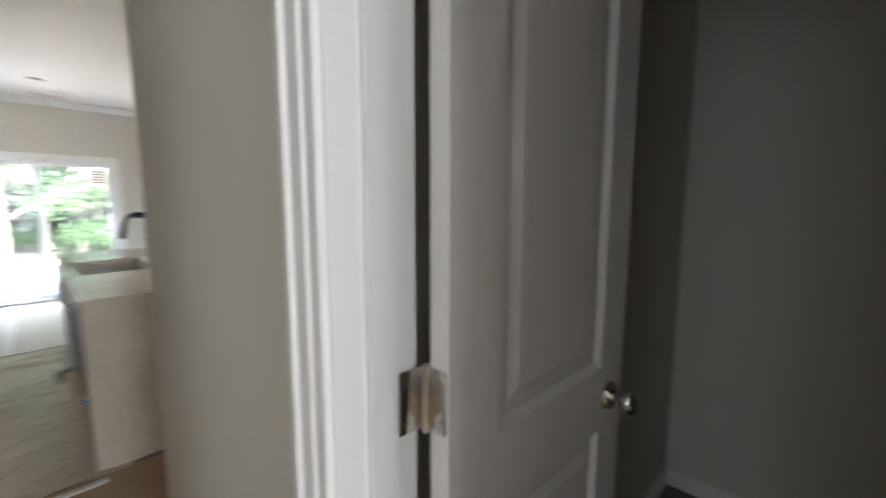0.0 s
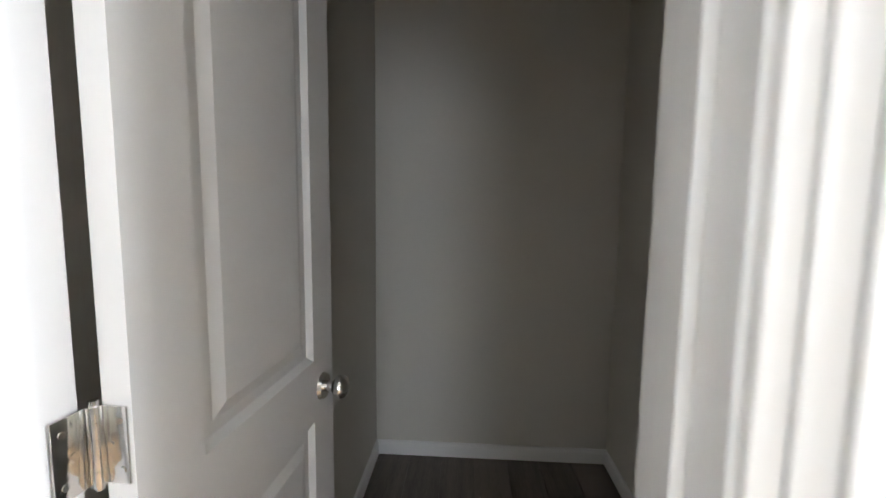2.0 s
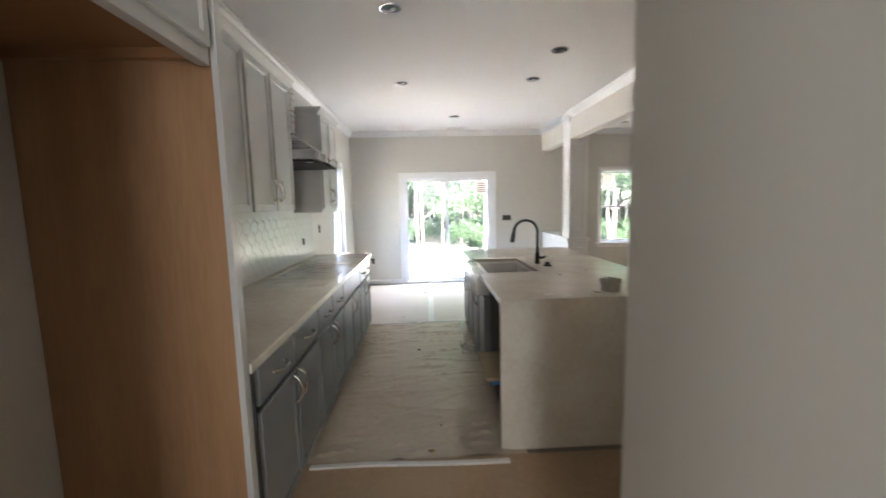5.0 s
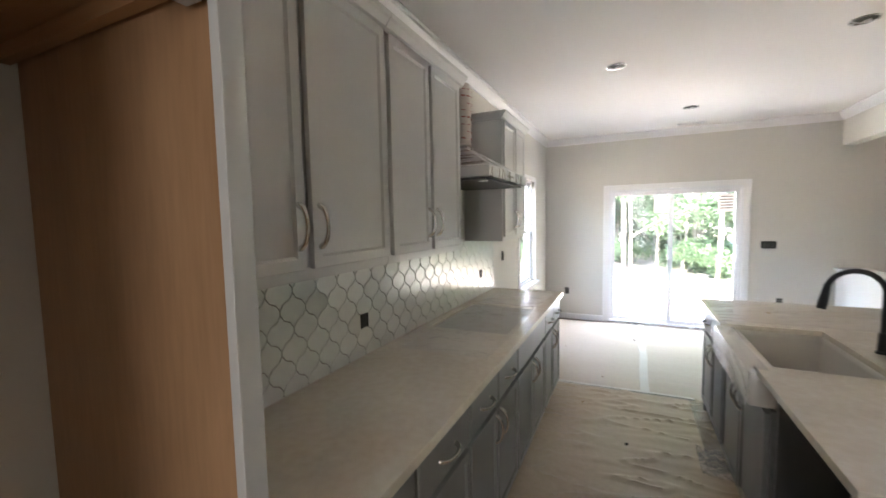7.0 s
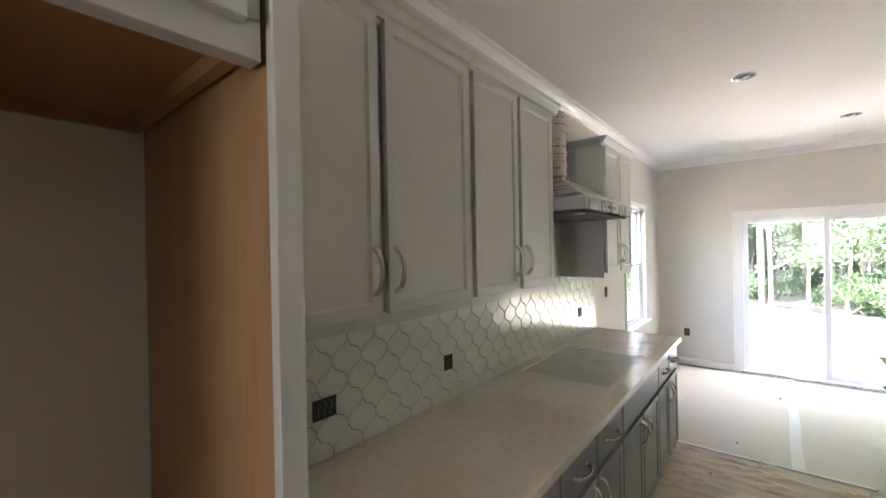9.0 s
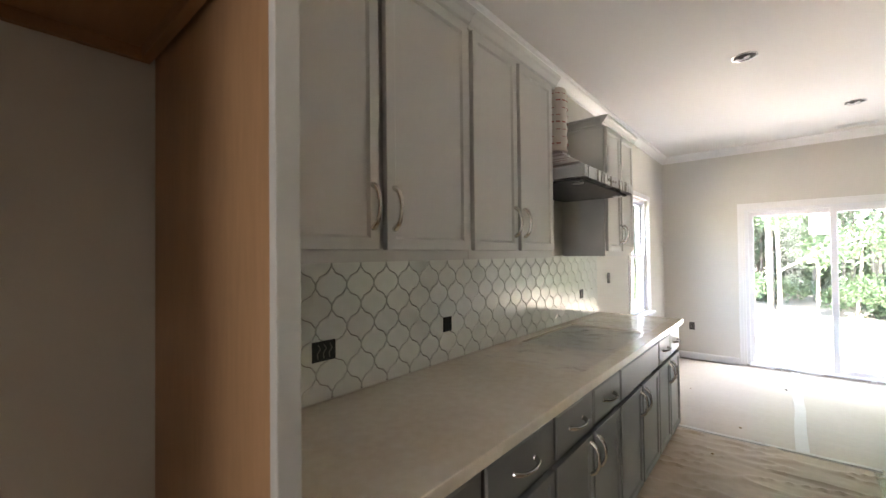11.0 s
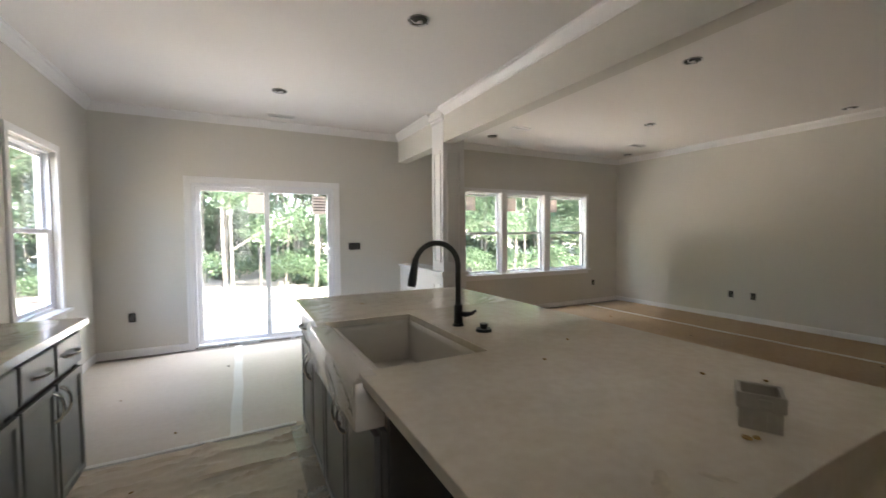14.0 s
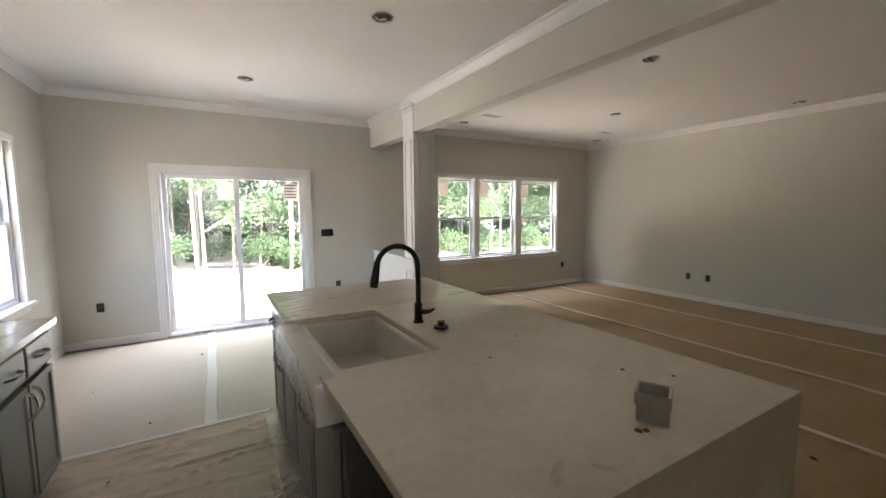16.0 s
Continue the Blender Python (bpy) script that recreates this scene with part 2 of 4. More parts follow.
WZ0, WZ1 = 0.66, 2.005          # triple window openings
WIN = ((4.56, 5.27), (5.37, 6.18), (6.30, 7.19))
SX0, SX1, SZ1 = 0.91, 2.535, 1.95   # sliding door opening
LW = (3.50, 4.31, 0.70, 2.06)      # window in the cabinet wall
far = [(-TH, SX0, FAR, FAR + TH, 0, CEILING), (SX0, SX1, FAR, FAR + TH, SZ1, CEILING), (SX1, WIN[0][0], FAR, FAR + TH, 0, CEILING),
       (WIN[0][1], WIN[1][0], FAR, FAR + TH, WZ0, WZ1), (WIN[1][1], WIN[2][0], FAR, FAR + TH, WZ0, WZ1),
       (WIN[0][0], WIN[2][1], FAR, FAR + TH, 0, WZ0), (WIN[0][0], WIN[2][1], FAR, FAR + TH, WZ1, CEILING), (WIN[2][1], RIGHT + TH, FAR, FAR + TH, 0, CEILING)]
structure("wall_north", boxes(*far), WALL, "pale greige painted wall with sliding door and windows")
structure("wall_west", boxes((-TH, 0, -1.93, LW[0], 0, CEILING), (-TH, 0, LW[1], FAR, 0, CEILING), (-TH, 0, LW[0], LW[1], 0, LW[2]), (-TH, 0, LW[0], LW[1], LW[3], CEILING)), WALL, "pale greige painted kitchen wall")
structure("wall_east", boxes((RIGHT, RIGHT + TH, -1.0, FAR, 0, CEILING)), WALL, "pale greige painted living room wall")
structure("wall_south_living", boxes((3.90, RIGHT + TH, -1.0 - TH, -1.0, 0, CEILING)), WALL, "plain painted living room wall")
structure("wall_west_foyer", boxes((-2.44, -2.3, SOUTH, -1.81, 0, CEILING)), WALL, "plain painted foyer wall")
structure("wall_north_foyer", boxes((-2.3, -TH, -1.93, -1.81, 0, CEILING)), WALL, "plain painted foyer wall")
structure("wall_south_hall", boxes((-2.44, HX, SOUTH - TH, SOUTH, 0, CEILING)), WALL, "plain painted hall end wall")
# closet block: its hall wall has the door opening
CY0, CY1, CZ = -2.75, -2.14, 2.06
CIN_N, CIN_S, CIN_E = -2.075, -3.355, 3.66
structure("wall_closet_hall", boxes((HX, HX2, CY1, HEND, 0, CEILING), (HX, HX2, SOUTH - TH, CY0, 0, CEILING), (HX, HX2, CY0, CY1, CZ, CEILING)), WALL, "pale painted wall round the closet door")
for nm, q in (("wall_closet_north", (HX2, CIN_E + TH, CIN_N, CIN_N + 0.11, 0, CEILING)), ("wall_closet_south", (HX2, CIN_E + TH, CIN_S - 0.11, CIN_S, 0, CEILING)),
              ("wall_closet_back", (CIN_E, CIN_E + 0.12, CIN_S, CIN_N, 0, CEILING)), ("wall_block_north", (HX2, 3.78, HEND - 0.12, HEND, 0, CEILING)), ("wall_block_east", (3.78, 3.90, CIN_N, -1.0, 0, CEILING))):
    structure(nm, boxes(q), WALL, "greige painted closet block wall")
# fridge alcove's near cheek
structure("wall_fridge_side", boxes((0, 0.72, -1.93, -1.81, 0, CEILING)), WALL, "plain painted wall beside the fridge space")

# dropped beam, column and half wall
BX0, BX1, BZ = 3.46, 3.60, 2.36
CX0, CX1, CYA, CYB = 3.45, 3.73, 3.73, 4.01
structure("beam", boxes((BX0, BX1, -1.0, CYA + 0.02, BZ, CEILING), (BX0, BX1, CYB - 0.02, FAR, BZ, CEILING)), WALL, "dropped painted beam between kitchen and living room")

column = thing("column", "white panelled square column on a half wall end", "column")
part("shaft", boxes((CX0, CX1, CYA, CYB, 0.90, CEILING - 0.10), bevel=0.004), TRIM, column)
part("pedestal", boxes((CX0 - 0.012, CX1 + 0.012, CYA - 0.012, CYB, 0.0, 0.86), bevel=0.004), TRIM, column)
part("cap", boxes((CX0 - 0.035, CX1 + 0.035, CYA - 0.035, CYB + 0.03, 0.86, 0.90), (CX0 - 0.022, CX1 + 0.022, CYA - 0.022, CYB, 0.83, 0.86), bevel=0.006), TRIM, column)
part("capital", boxes((CX0 - 0.03, CX1 + 0.03, CYA - 0.03, CYB + 0.03, CEILING - 0.10, CEILING - 0.002), (CX0 - 0.016, CX1 + 0.016, CYA - 0.016, CYB + 0.016, CEILING - 0.14, CEILING - 0.10), bevel=0.008), TRIM, column)
for z0, z1 in ((1.0, 2.28), (0.14, 0.76)):
    for face in range(2):
        bm = bmesh.new()
        w, d = 0.05, 0.026
        off = 0.012 if z0 < 0.5 else 0.0
        if face == 0:
            a, b, y = CX0 + w, CX1 - w, CYA - off
            for q in ((a, a + d, z0, z1), (b - d, b, z0, z1), (a + d, b - d, z0, z0 + d), (a + d, b - d, z1 - d, z1)):
                box(bm, q[0], q[1], y - 0.012, y + 0.002, q[2], q[3], 0.004)
        else:
            a, b, x = CYA + w, CYB - w, CX0 - off
            for q in ((a, a + d, z0, z1), (b - d, b, z0, z1), (a + d, b - d, z0, z0 + d), (a + d, b - d, z1 - d, z1)):
                box(bm, x - 0.012, x + 0.002, q[0], q[1], q[2], q[3], 0.004)
        part("panel_moulding", bm, TRIM, column)
half = structure("half_wall", boxes((CX0 + 0.02, CX1 - 0.02, CYB + 0.002, FAR, 0, 0.875)), TRIM, "white half wall with a moulded cap")
part("cap", boxes((CX0 - 0.01, CX1 + 0.01, CYB + 0.032, FAR, 0.875, 0.905), bevel=0.005), TRIM, half)

# crown and baseboards
CROWN = [(0, 2.652), (0.010, 2.652), (0.014, 2.663), (0.028, 2.675), (0.048, 2.700), (0.058, 2.716), (0.072, 2.722), (0.075, CEILING - 0.001), (0, CEILING - 0.001)]
bm = bmesh.new()
profile_run(bm, CROWN, "x", 0.0, BX0, FAR, -1)
profile_run(bm, CROWN, "x", BX1, RIGHT, FAR, -1)
profile_run(bm, CROWN, "y", -0.8, FAR, 0.0, 1)
profile_run(bm, CROWN, "y", -1.0, FAR, RIGHT, -1)
profile_run(bm, CROWN, "y", -1.0, CYA, BX0, -1)
profile_run(bm, CROWN, "y", CYB, FAR, BX0, -1)
profile_run(bm, CROWN, "y", -1.0, CYA, BX1, 1)
profile_run(bm, CROWN, "y", CYB, FAR, BX1, 1)
structure("crown_moulding", bm, TRIM, "white crown moulding along the ceiling")
BASE = [(0, 0), (0.014, 0), (0.014, 0.065), (0.009, 0.082), (0, 0.085)]
bm = bmesh.new()
profile_run(bm, BASE, "x", 0.0, SX0 - 0.07, FAR, -1)
profile_run(bm, BASE, "x", SX1 + 0.07, CX0, FAR, -1)
profile_run(bm, BASE, "x", CX1, RIGHT, FAR, -1)
profile_run(bm, BASE, "y", 2.46, FAR, 0.0, 1)
profile_run(bm, BASE, "y", -1.0, FAR, RIGHT, -1)
profile_run(bm, BASE, "y", CIN_S, CIN_N, CIN_E, -1)
profile_run(bm, BASE, "x", HX2, CIN_E, CIN_N, -1)
profile_run(bm, BASE, "x", HX2, CIN_E, CIN_S, 1)
profile_run(bm, BASE, "y", -2.055, HEND, HX, -1)
profile_run(bm, BASE, "y", SOUTH, -2.855, HX, -1)
structure("baseboard", bm, TRIM, "white painted baseboard")

# ---- closet door ----


def casing_bm(axis_a, axis_b, z1, at, out, w, along):
    """Door or window casing round an opening from axis_a to axis_b, with a stepped face."""
    bm = bmesh.new()
    steps = ((0.0, 0.35, 0.012), (0.35, 0.8, 0.016), (0.8, 1.0, 0.022))
    for f0, f1, d in steps:
        for a, b in ((axis_a - w * f1, axis_a - w * f0), (axis_b + w * f0, axis_b + w * f1)):
            q = sorted((at, at + out * d))
            if along == "x":
                box(bm, a, b, q[0], q[1], 0, z1 + w * f0, 0.0025)
            else:
                box(bm, q[0], q[1], a, b, 0, z1 + w * f0, 0.0025)
        q = sorted((at, at + out * d))
        if along == "x":
            box(bm, axis_a - w * f1, axis_b + w * f1, q[0], q[1], z1 + w * f0, z1 + w * f1, 0.0025)
        else:
            box(bm, q[0], q[1], axis_a - w * f1, axis_b + w * f1, z1 + w * f0, z1 + w * f1, 0.0025)
    return bm


structure("trim_closet_casing", casing_bm(CY0 + 0.012, CY1 - 0.012, CZ - 0.012, HX, -1, 0.064, "y"), TRIM, "white moulded casing round the closet door")
structure("trim_closet_jamb", boxes((HX - 0.002, HX2 + 0.002, CY1 - 0.018, CY1 + 0.001, 0, CZ), (HX - 0.002, HX2 + 0.002, CY0 - 0.001, CY0 + 0.018, 0, CZ), (HX - 0.002, HX2 + 0.002, CY0 + 0.018, CY1 - 0.018, CZ - 0.018, CZ + 0.001),
                                    (HX + 0.04, HX + 0.075, CY1 - 0.030, CY1 - 0.018, 0, CZ - 0.018), (HX + 0.04, HX + 0.075, CY0 + 0.018, CY0 + 0.030, 0, CZ - 0.018)), TRIM, "white door jamb with stops")

DW, DH, DT = 0.548, 2.02, 0.035


def door_leaf():
    """Two-panel moulded door; local x runs from the hinge to the latch, front face at y = 0 towards -y."""
    bm = bmesh.new()
    st = 0.105
    z = (0.0, 0.20, 0.90, 1.04, DH - 0.115, DH)
    for f in (0, 1):
        y0, y1 = (0, DT / 2) if f == 0 else (DT / 2, DT)
        for x0, x1, z0, z1 in ((0, st, 0, DH), (DW - st, DW, 0, DH), (st, DW - st, z[0], z[1]), (st, DW - st, z[2], z[3]), (st, DW - st, z[4], z[5])):
            box(bm, x0, x1, y0, y1, z0, z1)
    for z0, z1 in ((z[1], z[2]), (z[3], z[4])):
        for s in (-1, 1):
            yf = 0 if s < 0 else DT
            dy = 0.011 * -s
            ring = []
            for k, (ins, dep) in enumerate(((0, 0), (0.012, 1.0), (0.03, 1.0), (0.052, 0.35))):
                y = yf + dy * dep
                ring.append([bm.verts.new(c) for c in ((st + ins, y, z0 + ins), (DW - st - ins, y, z0 + ins), (DW - st - ins, y, z1 - ins), (st + ins, y, z1 - ins))])
            for a, b in zip(ring, ring[1:]):
                for k in range(4):
                    bm.faces.new((a[k], a[(k + 1) % 4], b[(k + 1) % 4], b[k]))
            bm.faces.new(ring[-1])
    return bm


hinge_y = CY1 - 0.022
door = thing("door_1", "white two-panel closet door standing open", "door", at=pose(HX2 + 0.012, hinge_y - DT - 0.012, 0.012, 0, 0, -3))
tagged(door, kind="structure")
part("leaf", door_leaf(), TRIM, door)
for side in (-1, 1):
    bm = bmesh.new()
    y = 0 if side < 0 else DT
    kx, kz = DW - 0.06, 0.965
    cyl(bm, 0.032, (kx, y, kz), (kx, y + side * 0.008, kz), 0.028)
    cyl(bm, 0.012, (kx, y + side * 0.008, kz), (kx, y + side * 0.032, kz))
    m = Matrix.Translation((kx, y + side * 0.044, kz)) @ Matrix.Diagonal((1, 0.75, 1, 1))
    bmesh.ops.create_uvsphere(bm, u_segments=20, v_segments=12, radius=0.027, matrix=m)
    part("door_knob", bm, NICKEL, door, "satin nickel round knob", True)
for hz in (0.30, 1.12, 1.80):
    bm = bmesh.new()
    # knuckle, a leaf on the jamb and a leaf on the door's edge
    for k in range(5):
        cyl(bm, 0.0075, (-0.006, DT + 0.004, hz - 0.045 + k * 0.018), (-0.006, DT + 0.004, hz - 0.0275 + k * 0.018), seg=14)
    cyl(bm, 0.005, (-0.006, DT + 0.004, hz - 0.05), (-0.006, DT + 0.004, hz + 0.05), seg=12)
    box(bm, -0.0035, -0.0005, 0.004, DT, hz - 0.044, hz + 0.044, 0.001)
    box(bm, -0.046, -0.012, DT + 0.008, DT + 0.0105, hz - 0.044, hz + 0.044, 0.001)
    for dy in (-0.028, 0.0, 0.028):
        cyl(bm, 0.0038, (-0.0035, 0.012 if dy else 0.024, hz + dy), (-0.0048, 0.012 if dy else 0.024, hz + dy), seg=10)
        cyl(bm, 0.0038, (-0.036 if dy else -0.025, DT + 0.0085, hz + dy), (-0.036 if dy else -0.025, DT + 0.0068, hz + dy), seg=10)
    part("hinge", bm, NICKEL, door, "satin nickel butt hinge", True)

# ---- windows and the sliding door ----


def glazing(parent, x0, x1, z0, z1, y, name="pane"):
    ob = part(name, boxes((x0, x1, y, y + 0.006, z0, z1)), GLASS, parent)
    ob.visible_shadow = False
    return ob


def frame_bm(x0, x1, z0, z1, y0, y1, w, bevel=0.003):
    return boxes((x0, x0 + w, y0, y1, z0, z1), (x1 - w, x1, y0, y1, z0, z1), (x0 + w, x1 - w, y0, y1, z0, z0 + w), (x0 + w, x1 - w, y0, y1, z1 - w, z1), bevel=bevel)


def sash_window(name, x0, x1, z0, z1, label, sticker=True):
    """A double-hung window in an opening, local x along the wall, local y outwards, wall face at y = 0."""
    w = thing(name, label, "window")
    tagged(w, kind="structure")
    part("window_frame", frame_bm(x0, x1, z0, z1, 0.035, 0.115, 0.022), VINYL, w)
    zm = (z0 + z1) / 2
    part("lower_sash", frame_bm(x0 + 0.022, x1 - 0.022, z0 + 0.028, zm + 0.018, 0.05, 0.075, 0.03), VINYL, w)
    part("upper_sash", frame_bm(x0 + 0.022, x1 - 0.022, zm - 0.018, z1 - 0.028, 0.08, 0.105, 0.03), VINYL, w)
    part("sash_lock", boxes(((x0 + x1) / 2 - 0.03, (x0 + x1) / 2 + 0.03, 0.055, 0.072, zm + 0.018, zm + 0.03), bevel=0.003), VINYL, w)
    glazing(w, x0 + 0.052, x1 - 0.052, z0 + 0.062, zm - 0.016, 0.06)
    glazing(w, x0 + 0.052, x1 - 0.052, zm + 0.016, z1 - 0.062, 0.09)
    if sticker:
        part("sticker", boxes((x0 + 0.07, x0 + 0.25, 0.086, 0.088, z1 - 0.30, z1 - 0.075)), STICKER, w, "faded paper label on the glass")
    return w


tri = []
for k, (a, b) in enumerate(WIN):
    w = sash_window("window_%d" % (k + 1), a, b, WZ0, WZ1, "white double-hung vinyl window looking onto woods")
    w.matrix_basis = pose(0, FAR, 0)
w = sash_window("window_4", LW[0], LW[1], LW[2], LW[3], "white double-hung window beside the cabinets", False)
w.matrix_basis = pose(0, 0, 0, 0, 0, 90)

c = 0.055
bm = boxes((WIN[0][0] - c, WIN[0][0], FAR - 0.016, FAR, WZ0, WZ1 + c), (WIN[2][1], WIN[2][1] + c, FAR - 0.016, FAR, WZ0, WZ1 + c), (WIN[0][0], WIN[2][1], FAR - 0.016, FAR, WZ1, WZ1 + c),
           (WIN[0][1], WIN[1][0], FAR - 0.016, FAR, WZ0, WZ1), (WIN[1][1], WIN[2][0], FAR - 0.016, FAR, WZ0, WZ1), bevel=0.003)
for a, b in WIN:
    for q in ((a, a + 0.012, WZ0, WZ1), (b - 0.012, b, WZ0, WZ1), (a + 0.012, b - 0.012, WZ1 - 0.012, WZ1)):
        box(bm, q[0], q[1], FAR, FAR + 0.04, q[2], q[3])
structure("trim_window_casing", bm, TRIM, "white casing joining the three windows")
structure("trim_window_sill", boxes((WIN[0][0] - 0.09, WIN[2][1] + 0.09, FAR - 0.05, FAR + 0.04, WZ0 - 0.025, WZ0 + 0.002), (WIN[0][0] - c, WIN[2][1] + c, FAR - 0.016, FAR, WZ0 - 0.085, WZ0 - 0.025), bevel=0.004), TRIM, "white stool and apron under the windows")
y0, y1, z0, z1 = LW
structure("trim_west_window", boxes((0, 0.016, y0 - 0.06, y0, z0, z1 + 0.06), (0, 0.016, y1, y1 + 0.06, z0, z1 + 0.06), (0, 0.016, y0, y1, z1, z1 + 0.06), (-0.04, 0.06, y0 - 0.09, y1 + 0.09, z0 - 0.025, z0 + 0.002), (0, 0.016, y0 - 0.06, y1 + 0.06, z0 - 0.085, z0 - 0.025), bevel=0.004), TRIM, "white casing and sill of the side window")

structure("trim_slider_casing", casing_bm(SX0, SX1, SZ1, FAR, -1, 0.07, "x"), TRIM, "white casing round the sliding door")
sl = thing("door_2", "white vinyl sliding glass door to the garden", "door")
tagged(sl, kind="structure")
part("door_frame", frame_bm(SX0, SX1, 0.0, SZ1, FAR + 0.01, FAR + 0.12, 0.035), VINYL, sl)
part("track", boxes((SX0 - 0.0, SX1, FAR - 0.03, FAR + 0.01, 0, 0.022), bevel=0.003), STEEL, sl, "metal threshold track")
mid = 1.715
for k, (a, b, y) in enumerate(((SX0 + 0.035, mid + 0.03, FAR + 0.07), (mid - 0.03, SX1 - 0.035, FAR + 0.03))):
    p = part("sliding_panel" if k else "fixed_panel", frame_bm(a, b, 0.035, SZ1 - 0.035, y, y + 0.035, 0.05), VINYL, sl)
    g = boxes((a + 0.05, b - 0.05, y + 0.014, y + 0.02, 0.085, SZ1 - 0.085))
    g = part("pane", g, GLASS, p)
    g.visible_shadow = False
    s = part("sticker", boxes((b - 0.24, b - 0.06, y + 0.010, y + 0.012, SZ1 - 0.34, SZ1 - 0.11)), STICKER, p, "paper label with printed lines")
    if k:
        bm = bmesh.new()
        for j in range(5):
            box(bm, b - 0.225, b - 0.075, y + 0.008, y + 0.0098, SZ1 - 0.15 - j * 0.038, SZ1 - 0.135 - j * 0.038)
        part("print", bm, INK, p)
        bm = bmesh.new()
        sweep(bm, [(b - 0.025, y - 0.002, 0.95), (b - 0.025, y - 0.035, 0.98), (b - 0.025, y - 0.04, 1.06), (b - 0.025, y - 0.035, 1.14), (b - 0.025, y - 0.002, 1.17)], 0.009)
        part("pull", bm, VINYL, p, "white pull handle", True)

# ---- cabinets ----


def panel_front(w, h, rail=0.055, t=0.02, depth=0.008):
    """A framed front: local y across from 0 to w, z from 0 to h, face towards +x at x = t."""
    bm = bmesh.new()
    box(bm, 0, t, 0, w, 0, h, 0.0025)
    f = max((f for f in bm.faces if f.normal.x > 0.9), key=lambda f: f.calc_area())
    bmesh.ops.inset_region(bm, faces=[f], thickness=rail - 0.012)
    bmesh.ops.inset_region(bm, faces=[f], thickness=0.004, depth=-0.003)
    bmesh.ops.inset_region(bm, faces=[f], thickness=0.008, depth=-depth + 0.003)
    return bm


def slab_front(w, h, t=0.02):
    bm = bmesh.new()
    box(bm, 0, t - 0.003, 0, w, 0, h, 0.003)
    f = max((f for f in bm.faces if f.normal.x > 0.9), key=lambda f: f.calc_area())
    bmesh.ops.inset_region(bm, faces=[f], thickness=0.006, depth=0.003)
    return bm


def pull_bm(length=0.128, upright=True):
    """An arched bow pull, centred, standing out along +x."""
    bm = bmesh.new()
    pts, rr = [], []
    for k in range(13):
        u = -1 + k / 6
        s = u * length / 2
        o = 0.004 + 0.03 * (1 - u * u) ** 0.6
        pts.append((o, 0, s) if upright else (o, s, 0))
        rr.append(0.0055 + 0.0025 * abs(u) ** 3)
    sweep(bm, pts, rr, 10, 1.25)
    for u in (-1, 1):
        s = u * length / 2
        p = (0, 0, s) if upright else (0, s, 0)
        q = (0.006, 0, s) if upright else (0.006, s, 0)
        cyl(bm, 0.009, p, q, 0.007, 12)
    return bm


PULL_V = mesh_of("handle", pull_bm(), NICKEL, True)
PULL_H = mesh_of("handle", pull_bm(upright=False), NICKEL, True)


def add_pull(front, y, z, t, upright=True):
    h = new("handle", PULL_V if upright else PULL_H)
    h.parent = front
    h.location = (t, y, z)
    h["label"] = "bright nickel bow handle"


def front(parent, kind, y0, y1, z0, z1, x, mat, hand=0, rail=0.055):
    w, h = y1 - y0, z1 - z0
    bm = panel_front(w, h, rail) if kind == "door" else slab_front(w, h)
    ob = part(kind, bm, mat, parent)
    ob.location = (x, y0, z0)
    return ob, w, h


def wall_cabinet(y0, y1, z0, z1, depth, label, rail=0.058, crown=True, name="wall_cabinet", pulls=True):
    c = thing(name, label, "cabinet", "wall cabinets")
    part("body", boxes((0.004, depth - 0.021, y0, y1, z0, z1)), UPPER, c)
    part("face_frame", boxes((depth - 0.021, depth - 0.001, y0, y0 + 0.02, z0, z1), (depth - 0.021, depth - 0.001, y1 - 0.02, y1, z0, z1), (depth - 0.021, depth - 0.001, y0 + 0.02, y1 - 0.02, z0, z0 + 0.04), (depth - 0.021, depth - 0.001, y0 + 0.02, y1 - 0.02, z1 - 0.06, z1)), UPPER, c)
    mid = (y0 + y1) / 2
    for k, (a, b) in enumerate(((y0 + 0.016, mid - 0.015), (mid + 0.015, y1 - 0.016))):
        d, w, h = front(c, "door", a, b, z0 + 0.035, z1 - 0.045, depth, UPPER, rail=rail)
        if pulls:
            add_pull(d, w - 0.028 if k == 0 else 0.028, 0.13, 0.02)
    return c


CAB_CROWN = [(0, 2.318), (0.008, 2.318), (0.010, 2.328), (0.020, 2.334), (0.034, 2.356), (0.044, 2.364), (0.047, 2.380), (0, 2.380)]
U0, U1 = 1.40, 2.36
UF = 0.315
for a, b in ((-0.742, 0.166), (0.168, 0.915), (1.765, 2.43)):
    c = wall_cabinet(a, b, U0, U1, UF, "light grey painted wall cabinet with two framed doors")
    bm = bmesh.new()
    profile_run(bm, CAB_CROWN, "y", a - (0.045 if a > 1 else 0), b + (0.045 if b > 0.5 else 0), UF, 1)
    if a > 1:
        profile_run(bm, CAB_CROWN, "x", 0.004, UF, a, -1)
    if b > 0.5:
        profile_run(bm, CAB_CROWN, "x", 0.004, UF, b, 1)
    part("crown", bm, UPPER, c)

